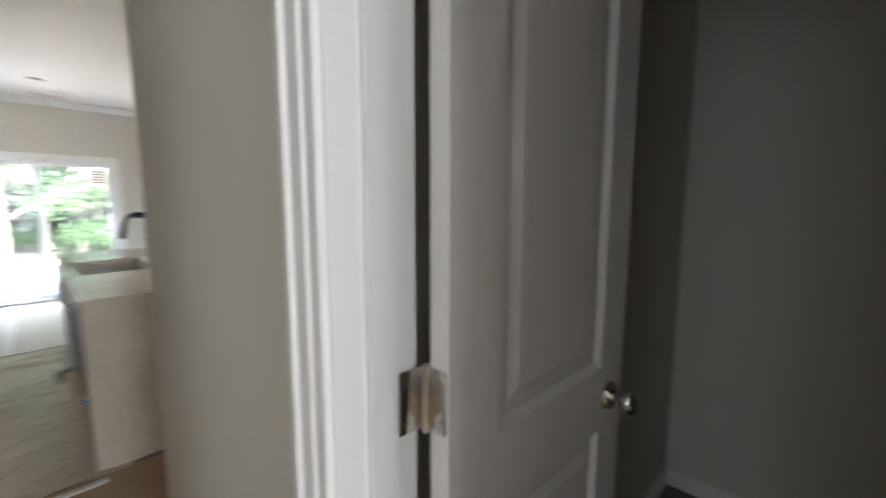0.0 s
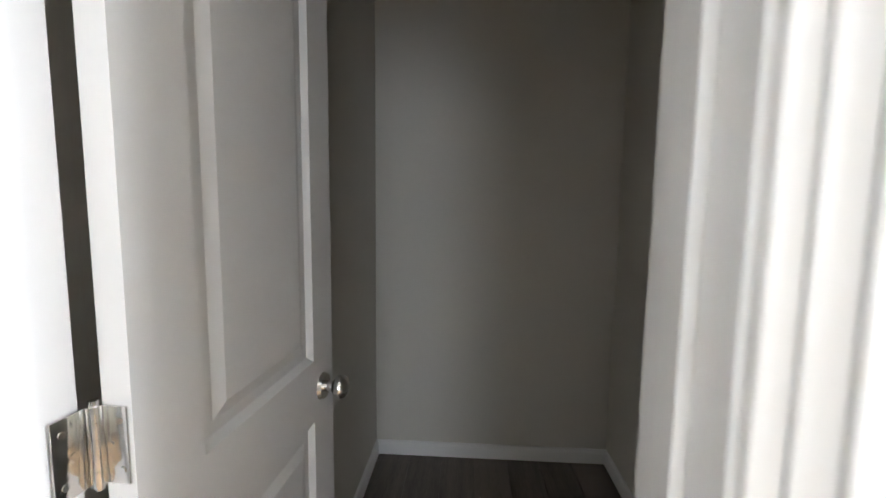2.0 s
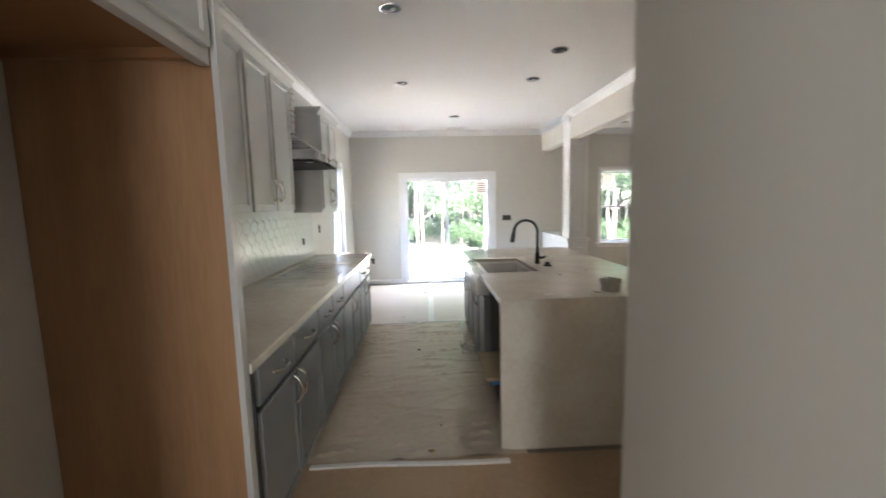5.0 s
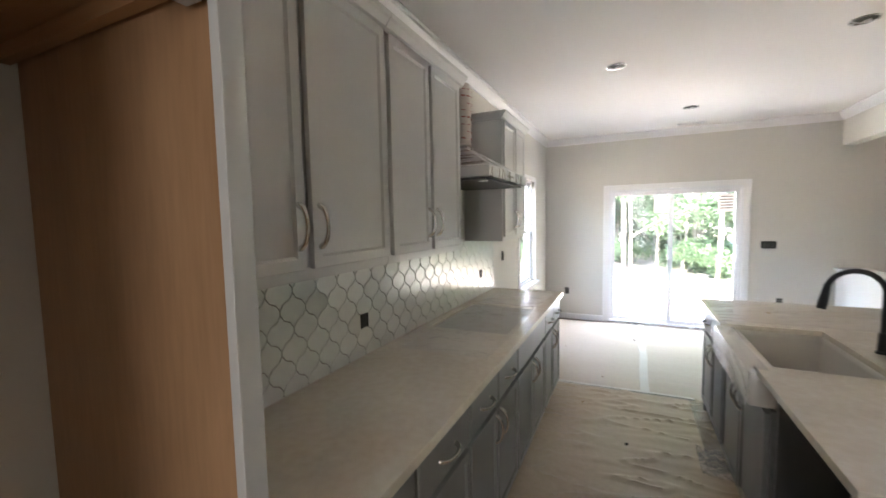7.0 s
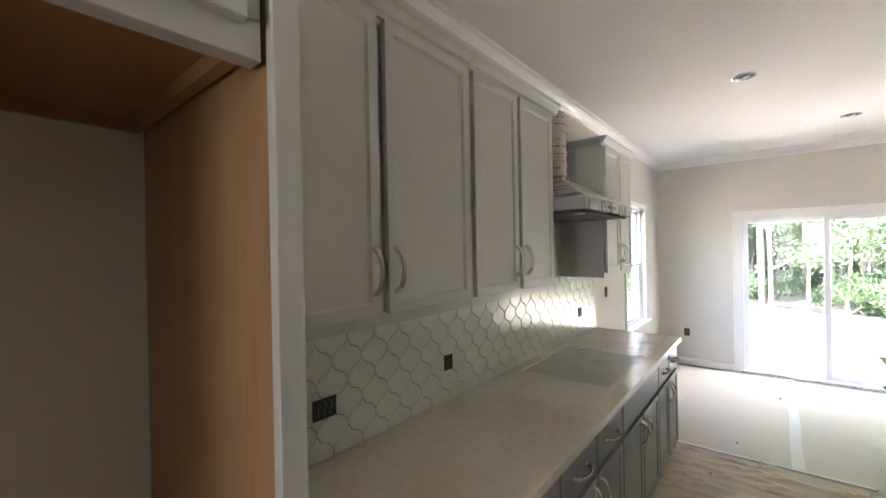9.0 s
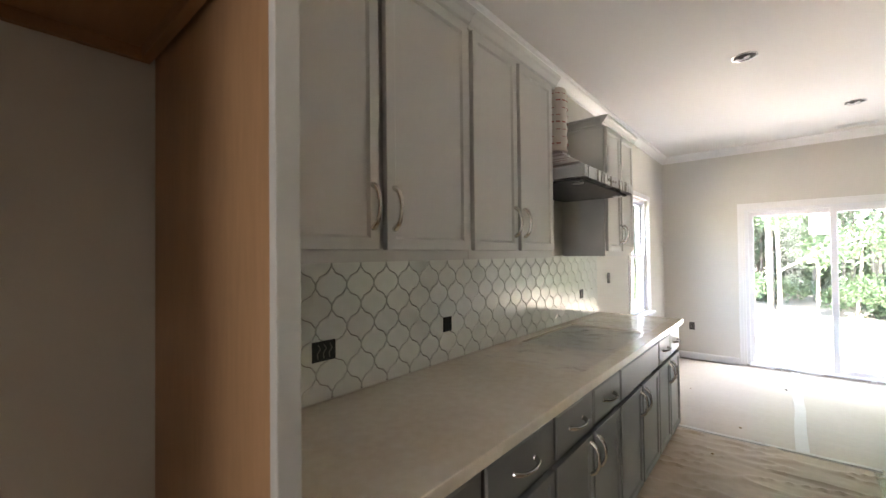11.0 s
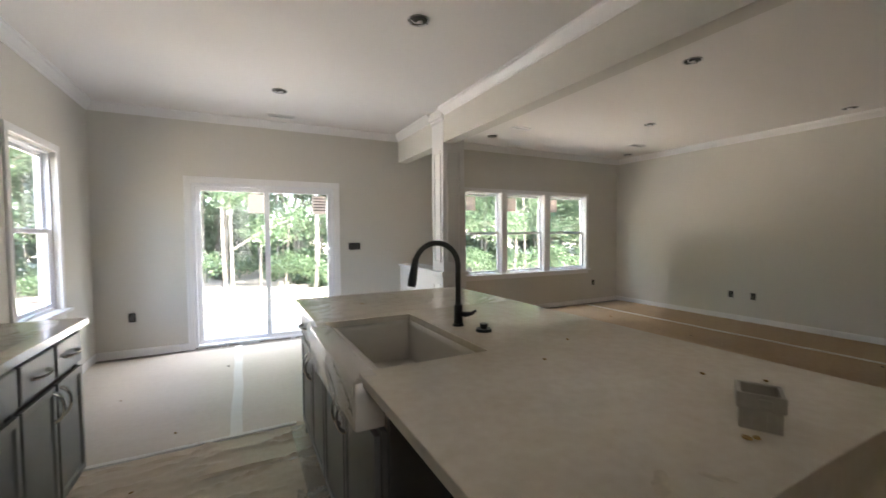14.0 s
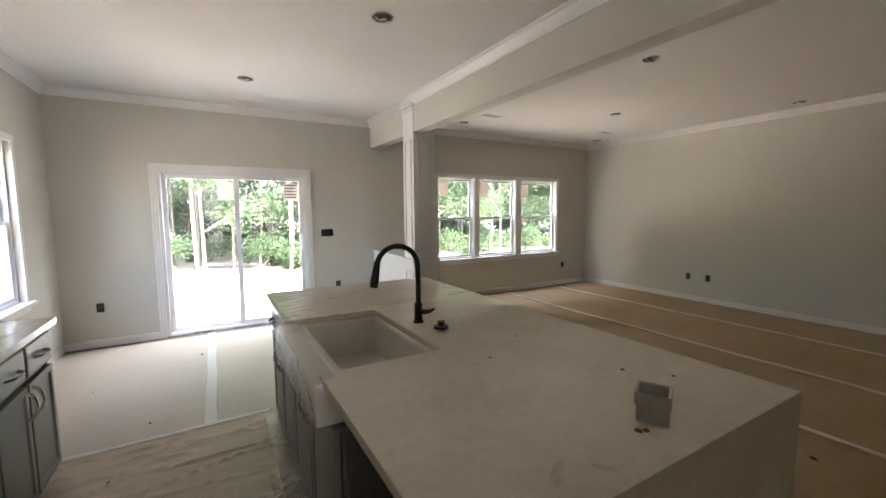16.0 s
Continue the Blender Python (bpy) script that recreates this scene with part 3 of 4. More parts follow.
# fridge enclosure
enc = thing("fridge_enclosure", "maple-lined fridge surround with painted front edges", "cabinet")
part("side_panel", boxes((0.004, 0.636, -0.787, -0.751, 0, 2.36)), MAPLE, enc, "warm maple veneer side panel")
part("edge_strip", boxes((0.636, 0.658, -0.791, -0.748, 0, 2.36), bevel=0.002), UPPER, enc, "painted front edge")
part("far_side_panel", boxes((0.004, 0.636, -1.81, -1.79, 0, 2.36)), MAPLE, enc)
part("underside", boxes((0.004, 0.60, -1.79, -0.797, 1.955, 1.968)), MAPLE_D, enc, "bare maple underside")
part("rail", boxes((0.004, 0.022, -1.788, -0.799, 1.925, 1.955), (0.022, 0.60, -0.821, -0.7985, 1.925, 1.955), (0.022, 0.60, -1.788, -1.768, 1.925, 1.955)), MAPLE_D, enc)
part("body", boxes((0.004, 0.60, -1.79, -0.797, 1.969, 2.36)), UPPER, enc)
part("face_frame", boxes((0.60, 0.636, -1.79, -0.798, 1.905, 1.965), (0.60, 0.636, -1.79, -1.76, 1.965, 2.36), (0.60, 0.636, -0.83, -0.798, 1.965, 2.36), (0.60, 0.636, -1.76, -0.83, 2.30, 2.36), bevel=0.002), UPPER, enc)
for a, b in ((-1.77, -1.335), (-1.315, -0.825)):
    d, w, h = front(enc, "door", a, b, 1.95, 2.31, 0.637, UPPER)
bm = bmesh.new()
profile_run(bm, CAB_CROWN, "y", -1.81, -0.745, 0.636, 1)
part("crown", bm, UPPER, enc)

# base cabinets
BX = 0.622


def base_cabinet(y0, y1, label, wide=False, first=False):
    c = thing("base_cabinet", label, "cabinet", "base cabinets")
    part("body", boxes((0.004, BX - 0.021, y0 + 0.001, y1 - 0.001, 0.10, 0.869)), BASEC, c)
    part("toe_kick", boxes((0.004, BX - 0.075, y0 + 0.001, y1 - 0.001, 0.003, 0.099)), RECESS_SHADE, c)
    part("face_frame", boxes((BX - 0.02, BX - 0.001, y0 + 0.001, y0 + 0.018, 0.10, 0.869), (BX - 0.02, BX - 0.001, y1 - 0.018, y1 - 0.001, 0.10, 0.869), (BX - 0.02, BX - 0.001, y0 + 0.018, y1 - 0.018, 0.10, 0.13), (BX - 0.02, BX - 0.001, y0 + 0.018, y1 - 0.018, 0.835, 0.869)), BASEC, c)
    m = (y0 + y1) / 2
    cols = ((y0 + 0.010, m - 0.010), (m + 0.010, y1 - 0.010))
    for k, (a, b) in enumerate(cols):
        d, w, h = front(c, "door", a, b, 0.115, 0.665, BX, BASEC)
        add_pull(d, w - 0.03 if k == 0 else 0.03, h - 0.09, 0.02)
        if not wide:
            d, w, h = front(c, "drawer", a, b, 0.69, 0.845, BX, BASEC)
            add_pull(d, w / 2, h / 2, 0.02, False)
    if wide:
        front(c, "drawer", cols[0][0], cols[1][1], 0.69, 0.845, BX, BASEC)
    return c


base_cabinet(-0.65, 0.225, "dark grey painted base cabinet with drawers and doors")
fill = thing("filler_panel", "grey painted filler strip beside the fridge surround", "cabinet")
part("strip", boxes((0.50, BX - 0.001, -0.744, -0.651, 0.10, 0.869), bevel=0.002), BASEC, fill)
part("toe_kick", boxes((0.50, BX - 0.075, -0.744, -0.651, 0.003, 0.099)), RECESS_SHADE, fill)
base_cabinet(0.225, 0.965, "dark grey painted base cabinet with drawers and doors")
base_cabinet(0.965, 1.77, "dark grey base cabinet with a plain panel under the cooktop opening", True)
base_cabinet(1.77, 2.44, "dark grey painted base cabinet at the counter's end")

ct = thing("kitchen_counter", "cream quartz worktop with a masked cooktop opening", "countertop")


def slab_bm(cells, xs, ys, z0, z1, ease=0.003):
    """A worktop over the cells of a grid of xs and ys, in one piece, with eased edges."""
    bm = bmesh.new()
    v = {}
    for i, j in cells:
        q = []
        for a, b in ((i, j), (i + 1, j), (i + 1, j + 1), (i, j + 1)):
            if (a, b) not in v:
                v[a, b] = bm.verts.new((xs[a], ys[b], z1))
            q.append(v[a, b])
        bm.faces.new(q)
    bmesh.ops.recalc_face_normals(bm, faces=bm.faces[:])
    rim = [e for e in bm.edges if len(e.link_faces) == 1]
    ret = bmesh.ops.extrude_edge_only(bm, edges=rim)
    low = [g for g in ret["geom"] if isinstance(g, bmesh.types.BMVert)]
    for g in low:
        g.co.z = z0
    bmesh.ops.bevel(bm, geom=rim, offset=ease, segments=2, affect="EDGES", profile=0.5)
    bm.faces.ensure_lookup_table()
    bottom = [(xs[i], xs[i + 1], ys[j], ys[j + 1]) for i, j in cells]
    for a, b, c, d in bottom:
        bm.faces.new([bm.verts.new(p) for p in ((a, c, z0), (a, d, z0), (b, d, z0), (b, c, z0))])
    bmesh.ops.remove_doubles(bm, verts=bm.verts[:], dist=0.0004)
    return bm


part("slab", slab_bm([(0, 0), (1, 0), (2, 0), (0, 1), (2, 1), (0, 2), (1, 2), (2, 2)], (0.013, 0.07, 0.565, 0.665), (-0.745, 1.0, 1.75, 2.47), 0.87, 0.905), QUARTZ, ct)
part("opening_cover", boxes((0.07, 0.565, 1.0, 1.75, 0.872, 0.89)), BOARD, ct, "dull board under plastic in the cooktop cut-out")


def crumple(x0, x1, y0, y1, nx, ny, z, amp, scale, seed, ridge=0.0, direction=(1, 0.2)):
    """A wrinkled sheet."""
    bm = bmesh.new()
    grid = []
    for i in range(nx + 1):
        row = []
        for j in range(ny + 1):
            x, y = x0 + (x1 - x0) * i / nx, y0 + (y1 - y0) * j / ny
            u = x * direction[0] + y * direction[1]
            v = -x * direction[1] + y * direction[0]
            h = noise.noise((u * scale * 0.25, v * scale, seed)) * amp
            if ridge:
                r = 1 - abs(noise.noise((u * scale * 0.18 + 7, v * scale * 0.7, seed + 3.1))) * 5
                h += ridge * max(0, r) ** 2
            row.append(bm.verts.new((x, y, z + (h if ridge == 0 and z < 0.004 else abs(h)))))
        grid.append(row)
    for i in range(nx):
        for j in range(ny):
            bm.faces.new((grid[i][j], grid[i + 1][j], grid[i + 1][j + 1], grid[i][j + 1]))
    return bm


fl = part("plastic_film", crumple(0.12, 0.60, 0.55, 2.36, 20, 120, 0.0, 0.003, 26, 3.3, 0.008, (1, 0.35)), FILM, None, smooth=True)
fl.location = (0, 0, 0.910)
tagged(fl, "clear crinkled plastic film lying on the worktop", "plastic film")

# ---- range hood ----
hood = thing("range_hood", "stainless steel range hood without its chimney", "range hood")
bm = bmesh.new()
HY0, HY1, HXD = 0.91, 1.77, 0.50
ring = [[(0.004, HY0, 1.815), (HXD, HY0, 1.815), (HXD, HY1, 1.815), (0.004, HY1, 1.815)], [(0.004, HY0, 1.875), (HXD, HY0, 1.875), (HXD, HY1, 1.875), (0.004, HY1, 1.875)],
        [(0.004, 1.20, 2.03), (0.25, 1.20, 2.03), (0.25, 1.48, 2.03), (0.004, 1.48, 2.03)]]
vs = [[bm.verts.new(p) for p in r] for r in ring]
for a, b in zip(vs, vs[1:]):
    for k in range(4):
        bm.faces.new((a[k], a[(k + 1) % 4], b[(k + 1) % 4], b[k]))
bm.faces.new(vs[-1])
part("canopy", bm, STEEL, hood)
part("grease_filter", boxes((0.03, HXD - 0.03, HY0 + 0.03, HY1 - 0.03, 1.80, 1.812)), DARK, hood, "dark filter panel underneath")
for y in (1.0, 1.68):
    bm = bmesh.new()
    cyl(bm, 0.03, (0.43, y, 1.794), (0.43, y, 1.80))
    part("lamp", bm, STEEL, hood, "", True)
for k in range(4):
    bm = bmesh.new()
    cyl(bm, 0.008, (HXD, 1.28 + k * 0.04, 1.845), (HXD + 0.006, 1.28 + k * 0.04, 1.845), seg=12)
    part("button", bm, NICKEL, hood)
part("collar", boxes((0.06, 0.22, 1.26, 1.42, 2.031, 2.06), bevel=0.004), STEEL, hood)
duct = thing("duct_tube", "white foil-wrapped duct tube with red print above the hood", "duct")
bm = bmesh.new()
pts = [(0.17, 1.30 - 0.0 * k, 2.061 + k * 0.036) for k in range(12)]
sweep(bm, pts, [0.072 + 0.004 * (-1) ** k for k in range(12)], 20)
part("wrap", bm, WRAP, duct, smooth=True)
bm = bmesh.new()
for k in range(8):
    z = 2.10 + k * 0.045
    for a in range(9):
        if (a * 7 + k * 3) % 4 == 0:
            continue
        th = -2.4 + a * 0.5
        n, s = Vector((math.cos(th), math.sin(th), 0)), Vector((-math.sin(th), math.cos(th), 0))
        c = Vector((0.17, 1.30, z)) + n * 0.0772
        hh = 0.004 if k % 3 else 0.008
        bm.faces.new([bm.verts.new(p) for p in (c - s * 0.014, c + s * 0.014, c + s * 0.014 + Vector((0, 0, hh)), c - s * 0.014 + Vector((0, 0, hh)))])
tagged(part("print", bm, REDINK, duct), kind="stuff")

# ---- island ----
IX0, IX1, IY0, IY1, IZ = 1.712, 2.94, 0.04, 2.51, 0.91
SK = (0.93, 1.69, 2.19)      # sink cut-out: y from, y to, back x
isl = thing("island_worktop", "cream quartz island top with a waterfall end", "countertop")
part("slab", slab_bm([(0, 0), (1, 0), (1, 1), (0, 2), (1, 2)], (IX0, SK[2], IX1), (IY0, SK[0], SK[1], IY1), IZ - 0.03, IZ), QUARTZ, isl)
part("waterfall_end", boxes((IX0, IX1, IY0, IY0 + 0.03, 0.004, IZ - 0.03)), QUARTZ, isl)
core = thing("kitchen_island", "grey painted island body with an empty dishwasher bay", "cabinet")
part("back_panel", boxes((2.62, 2.64, IY0 + 0.031, 2.48, 0.004, 0.879)), BASEC, core)
part("bay_side", boxes((1.78, 2.619, 0.845, 0.865, 0.004, 0.879)), BASEC, core)
part("bay_lining", boxes((1.80, 2.619, IY0 + 0.031, IY0 + 0.05, 0.004, 0.879)), RECESS_SHADE, core)
part("far_end", boxes((1.76, 2.619, 2.478, 2.50, 0.004, 0.879)), BASEC, core)
box_thing = thing("cardboard_tray", "folded plank and blue-taped bin in the dishwasher bay", "box")
part("bin", boxes((1.80, 2.15, 0.30, 0.72, 0.004, 0.30), bevel=0.01), DARK, box_thing)
part("plank", boxes((1.66, 2.2, 0.25, 0.70, 0.335, 0.355)), PLY, box_thing)
part("tape", boxes((1.70, 2.15, 0.27, 0.70, 0.301, 0.333)), BLUE, box_thing)


def island_cabinet(y0, y1, sink):
    name = "sink_cabinet" if sink else "island_cabinet"
    label = "grey painted sink cabinet with two doors" if sink else "grey painted island cabinet with drawers and doors"
    c = thing(name, label, "cabinet", "island cabinets", at=pose(0, 0, 0))
    fx = 1.762
    part("body", boxes((fx + 0.021, 2.40, y0 + 0.001, y1 - 0.001, 0.10, 0.62 if sink else 0.879)), BASEC, c)
    part("toe_kick", boxes((fx + 0.075, 2.40, y0 + 0.001, y1 - 0.001, 0.004, 0.099)), RECESS_SHADE, c)
    zt = 0.735 if sink else 0.879
    part("face_frame", boxes((fx + 0.001, fx + 0.02, y0 + 0.001, y0 + 0.018, 0.10, zt), (fx + 0.001, fx + 0.02, y1 - 0.018, y1 - 0.001, 0.10, zt), (fx + 0.001, fx + 0.02, y0 + 0.018, y1 - 0.018, 0.10, 0.13), (fx + 0.001, fx + 0.02, y0 + 0.018, y1 - 0.018, zt - 0.03, zt)), BASEC, c)
    m = (y0 + y1) / 2
    for k, (a, b) in enumerate(((y0 + 0.010, m - 0.008), (m + 0.008, y1 - 0.010))):
        w = b - a
        top = 0.722 if sink else 0.665
        d = part("door", panel_front(w, top - 0.115), BASEC, c)
        d.matrix_basis = pose(fx, b, 0.115, 0, 0, 180)
        add_pull(d, 0.03 if k == 0 else w - 0.03, top - 0.115 - 0.09, 0.02)
        if not sink:
            d = part("drawer", slab_front(w, 0.155), BASEC, c)
            d.matrix_basis = pose(fx, b, 0.69, 0, 0, 180)
            add_pull(d, w / 2, 0.078, 0.02, False)
    return c


island_cabinet(0.866, 1.72, True)
island_cabinet(1.722, 2.476, False)

# apron sink with the counter notched round it
sink = thing("apron_sink", "white fireclay apron sink in the island", "sink")
sx0, sx1, sy0, sy1, sz0, sz1 = 1.785, 2.215, 0.885, 1.715, 0.635, 0.879
bm = bmesh.new()
box(bm, sx0, sx1, sy0, sy1, sz0, sz1)
rimf = max((f for f in bm.faces if f.normal.z > 0.9), key=lambda f: f.calc_area())
bmesh.ops.inset_region(bm, faces=[rimf], thickness=0.034)
bmesh.ops.inset_region(bm, faces=[rimf], thickness=0.012, depth=-0.02)
ret = bmesh.ops.extrude_face_region(bm, geom=[rimf])
bmesh.ops.translate(bm, verts=[g for g in ret["geom"] if isinstance(g, bmesh.types.BMVert)], vec=(0, 0, -0.185))
bm.faces.remove(rimf)
bmesh.ops.bevel(bm, geom=bm.edges[:], offset=0.006, segments=2, affect="EDGES", profile=0.5)
part("basin", bm, FIRECLAY, sink, smooth=True)
part("apron", boxes((1.684, sx0 - 0.001, sy0, sy1, 0.738, 0.893), bevel=0.012), FIRECLAY, sink, smooth=True)
bm = bmesh.new()
cyl(bm, 0.045, (1.96, 1.3, sz0 + 0.039), (1.96, 1.3, sz0 + 0.043))
part("drain", bm, STEEL, sink, smooth=True)
bm = crumple(-0.13, 0.07, 0.87, 1.74, 24, 70, 0.0, 0.006, 20, 5.5, 0.012, (0.3, 1))
for v in bm.verts:
    x, h = v.co.x, v.co.z
    if x < 0:
        v.co = Vector((1.678 - abs(h) * 1.1, v.co.y, 0.905 + x * 1.25))
    else:
        v.co = Vector((1.68 + x, v.co.y, 0.912 + abs(h) * 0.6))
fs = part("plastic_sheet", bm, FILM2, None, smooth=True)
tagged(fs, "crumpled clear plastic taped over the sink's front", "plastic film")

fi = part("plastic_film", crumple(1.73, 2.92, 1.74, 2.49, 70, 50, 0.0, 0.003, 20, 9.1, 0.007, (1, 0.5)), FILM, None, smooth=True)
fi.location = (0, 0, IZ + 0.004)
tagged(fi, "clear crinkled plastic film on the island's far end", "plastic film")
fau = thing("faucet", "matte black gooseneck pull-down kitchen faucet", "faucet")
fx, fy = 2.288, 1.325
bm = bmesh.new()
cyl(bm, 0.027, (fx, fy, IZ), (fx, fy, IZ + 0.012), 0.025)
cyl(bm, 0.021, (fx, fy, IZ + 0.012), (fx, fy, IZ + 0.10), 0.019)
part("base", bm, BLACK, fau, smooth=True)
bm = bmesh.new()
pts = [(fx, fy, IZ + 0.10), (fx, fy, IZ + 0.18), (fx, fy, IZ + 0.26)]
R = 0.10
pts += [(fx - R + R * math.cos(a), fy + 0.012 * a, IZ + 0.285 + R * 1.0 * math.sin(a)) for a in (k * math.pi * 0.93 / 14 for k in range(15))]
sweep(bm, pts, 0.0125, 14)
part("neck", bm, BLACK, fau, smooth=True)
bm = bmesh.new()
e = Vector(pts[-1])
sweep(bm, [e + Vector((0.001, 0, 0.01)), e + Vector((-0.006, 0, -0.035)), e + Vector((-0.016, 0, -0.09)), e + Vector((-0.02, 0, -0.115))], [0.014, 0.017, 0.021, 0.019], 14)
part("spray_head", bm, BLACK, fau, smooth=True)
bm = bmesh.new()
cyl(bm, 0.013, (fx, fy, IZ + 0.055), (fx + 0.028, fy - 0.03, IZ + 0.055))
sweep(bm, [(fx + 0.026, fy - 0.028, IZ + 0.055), (fx + 0.045, fy - 0.045, IZ + 0.06), (fx + 0.06, fy - 0.06, IZ + 0.075)], [0.013, 0.009, 0.006], 10)
part("lever", bm, BLACK, fau, smooth=True)
cover = thing("hole_cover", "black round cover knob on the island top", "fitting")
bm = bmesh.new()
cyl(bm, 0.036, (2.335, 1.18, IZ), (2.335, 1.18, IZ + 0.012), 0.033)
cyl(bm, 0.014, (2.335, 1.18, IZ + 0.012), (2.335, 1.18, IZ + 0.034), 0.019)
part("knob", bm, BLACK, cover, smooth=True)

cup = thing("square_connector", "grey square plastic pipe connector standing on the island", "plastic box", at=pose(2.408, 0.178, IZ, 0, 0, 28))
r, t, h = 0.038, 0.004, 0.078
part("shell", boxes((-r, -r + t, -r, r, 0, h), (r - t, r, -r, r, 0, h), (-r + t, r - t, -r, -r + t, 0, h), (-r + t, r - t, r - t, r, 0, h), (-r + t, r - t, -r + t, r - t, 0.03, 0.034)), GREYP, cup)
part("rim", boxes((-r - 0.005, -r, -r - 0.005, r + 0.005, 0.046, h + 0.002), (r, r + 0.005, -r - 0.005, r + 0.005, 0.046, h + 0.002), (-r, r, -r - 0.005, -r, 0.046, h + 0.002), (-r, r, r, r + 0.005, 0.046, h + 0.002), bevel=0.0015), GREYP, cup)
part("clip", boxes((-r - 0.011, -r - 0.005, -0.02, 0.005, 0.052, 0.072), bevel=0.002), GREYP, cup)
part("rib", boxes((-r - 0.002, -r, -0.015, -0.011, 0.004, 0.045), (-r - 0.002, -r, 0.011, 0.015, 0.004, 0.045)), GREYP, cup)

# ---- floor covering ----


def paper(name, x0, x1, y0, y1, mat, amp, ridge, seed, label, direction, scale=7, cell=0.028):
    nx, ny = max(8, int((x1 - x0) / cell)), max(8, int((y1 - y0) / cell))
    ob = part(name, crumple(x0, x1, y0, y1, nx, ny, 0.005, amp, scale, seed, ridge, direction), mat, None, smooth=True)
    return tagged(ob, label, "floor paper", "floor papers")


paper("floor_paper", 0.54, 1.86, 0.0, 2.66, PAPER_F, 0.008, 0.016, 2.0, "wrinkled film-covered brown paper between counter and island", (1, 0.12), 11, 0.018)
paper("floor_paper", 0.0, 1.36, 2.66, 5.02, PAPER_K, 0.002, 0.0, 4.0, "smooth brown builder's paper before the sliding door", (1, 0))
paper("floor_paper", 1.36, 3.50, 2.66, 5.02, PAPER_K, 0.002, 0.0, 5.0, "smooth brown builder's paper before the sliding door", (1, 0))
paper("floor_paper", 1.74, 2.985, -1.3, -0.002, PAPER, 0.002, 0.002, 6.5, "tan builder's paper beside the island", (1, 0))
paper("floor_paper", 0.0, 1.74, -4.5, 0.0, PAPER, 0.002, 0.002, 6.0, "tan builder's paper on the hall floor", (1, 0))
strips = ((3.0, 4.75), (4.75, 5.92), (5.92, 7.08), (7.08, 8.16))
for k, (a, b) in enumerate(strips):
    paper("floor_paper", a, b, -0.98, 5.03 if k else 3.70, PAPER, 0.004, 0.005, 8.0 + k, "brown builder's paper strip on the living room floor", (1, 0.1))
paper("floor_paper", 3.80, 4.75, 3.70, 5.03, PAPER, 0.004, 0.005, 14.0, "brown builder's paper behind the column", (1, 0.1))
paper("floor_paper", 1.86, 3.0, 2.49, 2.66, PAPER_K, 0.002, 0, 12.0, "brown paper scrap behind the island", (1, 0))


def tape(x0, y0, x1, y1, w, seed):
    n = max(4, int(math.hypot(x1 - x0, y1 - y0) / 0.08))
    bm = bmesh.new()
    d = Vector((x1 - x0, y1 - y0, 0)).normalized()
    s = Vector((-d.y, d.x, 0)) * w / 2
    prev = None
    for k in range(n + 1):
        c = Vector((x0, y0, 0)).lerp(Vector((x1, y1, 0)), k / n) + Vector((-d.y, d.x, 0)) * 0.018 * noise.noise((k * 0.13, seed, 0))
        z = 0.017 + 0.003 * noise.noise((k * 0.4, seed, 3))
        cur = [bm.verts.new(c + s + Vector((0, 0, z))), bm.verts.new(c - s + Vector((0, 0, z)))]
        if prev:
            bm.faces.new((prev[0], prev[1], cur[1], cur[0]))
        prev = cur
    ret = bmesh.ops.extrude_face_region(bm, geom=bm.faces[:])
    for v in ret["geom"]:
        if isinstance(v, bmesh.types.BMVert):
            v.co.z -= 0.014
    ob = part("floor_tape", bm, TAPE)
    return tagged(ob, "white tape over a paper seam on the floor", "tape", "floor tapes")


tape(0.62, -0.04, 1.74, -0.06, 0.03, 1)
tape(0.55, 2.63, 1.72, 2.65, 0.035, 2)
tape(1.345, 2.66, 1.36, 5.03, 0.075, 3)
tape(5.90, 0.0, 5.90, 5.0, 0.035, 4)
tape(7.08, 0.0, 7.08, 5.0, 0.035, 5)
tape(4.75, -0.5, 4.75, 4.6, 0.035, 6)

# foil-like plastic heap and strip beside the island's toe kick
bm = crumple(1.675, 1.82, 1.62, 2.60, 14, 70, 0.014, 0.006, 18, 21.0, 0.012, (0.5, 1))
tagged(part("plastic_strip", bm, FILM2, None, smooth=True), "clear plastic strip along the island's foot", "plastic film")
bm = crumple(1.62, 1.80, 1.50, 1.80, 36, 60, 0.018, 0.045, 42, 23.0, 0.035, (1, 0.6))
tagged(part("plastic_bag", bm, FILM2, None), "crumpled clear plastic lying on the floor paper", "plastic film")

# ---- fittings on walls and ceiling ----


def outlet_hole(at, normal, w=0.055, h=0.09, cables=True, label="open electrical box with loose wires"):
    """An unfinished electrical box: local x across, local y out of the wall."""
    ang = {"+x": -90, "-x": 90, "-y": 180, "+y": 0}[normal]
    o = thing("electrical_box", label, "outlet", "electrical boxes", at=pose(*at, 0, 0, ang))
    # dark plate on the wall face stands in for the shaded inside of the box
    part("back", boxes((-w / 2, w / 2, 0.0015, 0.004, -h / 2, h / 2)), DARK, o)
    part("rim", frame_bm(-w / 2 - 0.004, w / 2 + 0.004, -h / 2 - 0.004, h / 2 + 0.004, 0.001, 0.007, 0.005, 0.001), DARK, o)
    if cables:
        bm = bmesh.new()
        for k in range(3):
            u = (k - 1) * w * 0.28
            sweep(bm, [(u, 0.004, -h * 0.4), (u + 0.006, 0.010, -h * 0.1), (u - 0.006, 0.010, h * 0.15), (u, 0.005, h * 0.38)], 0.0022, 6)
        part("cable", bm, COPPER, o)
    return o


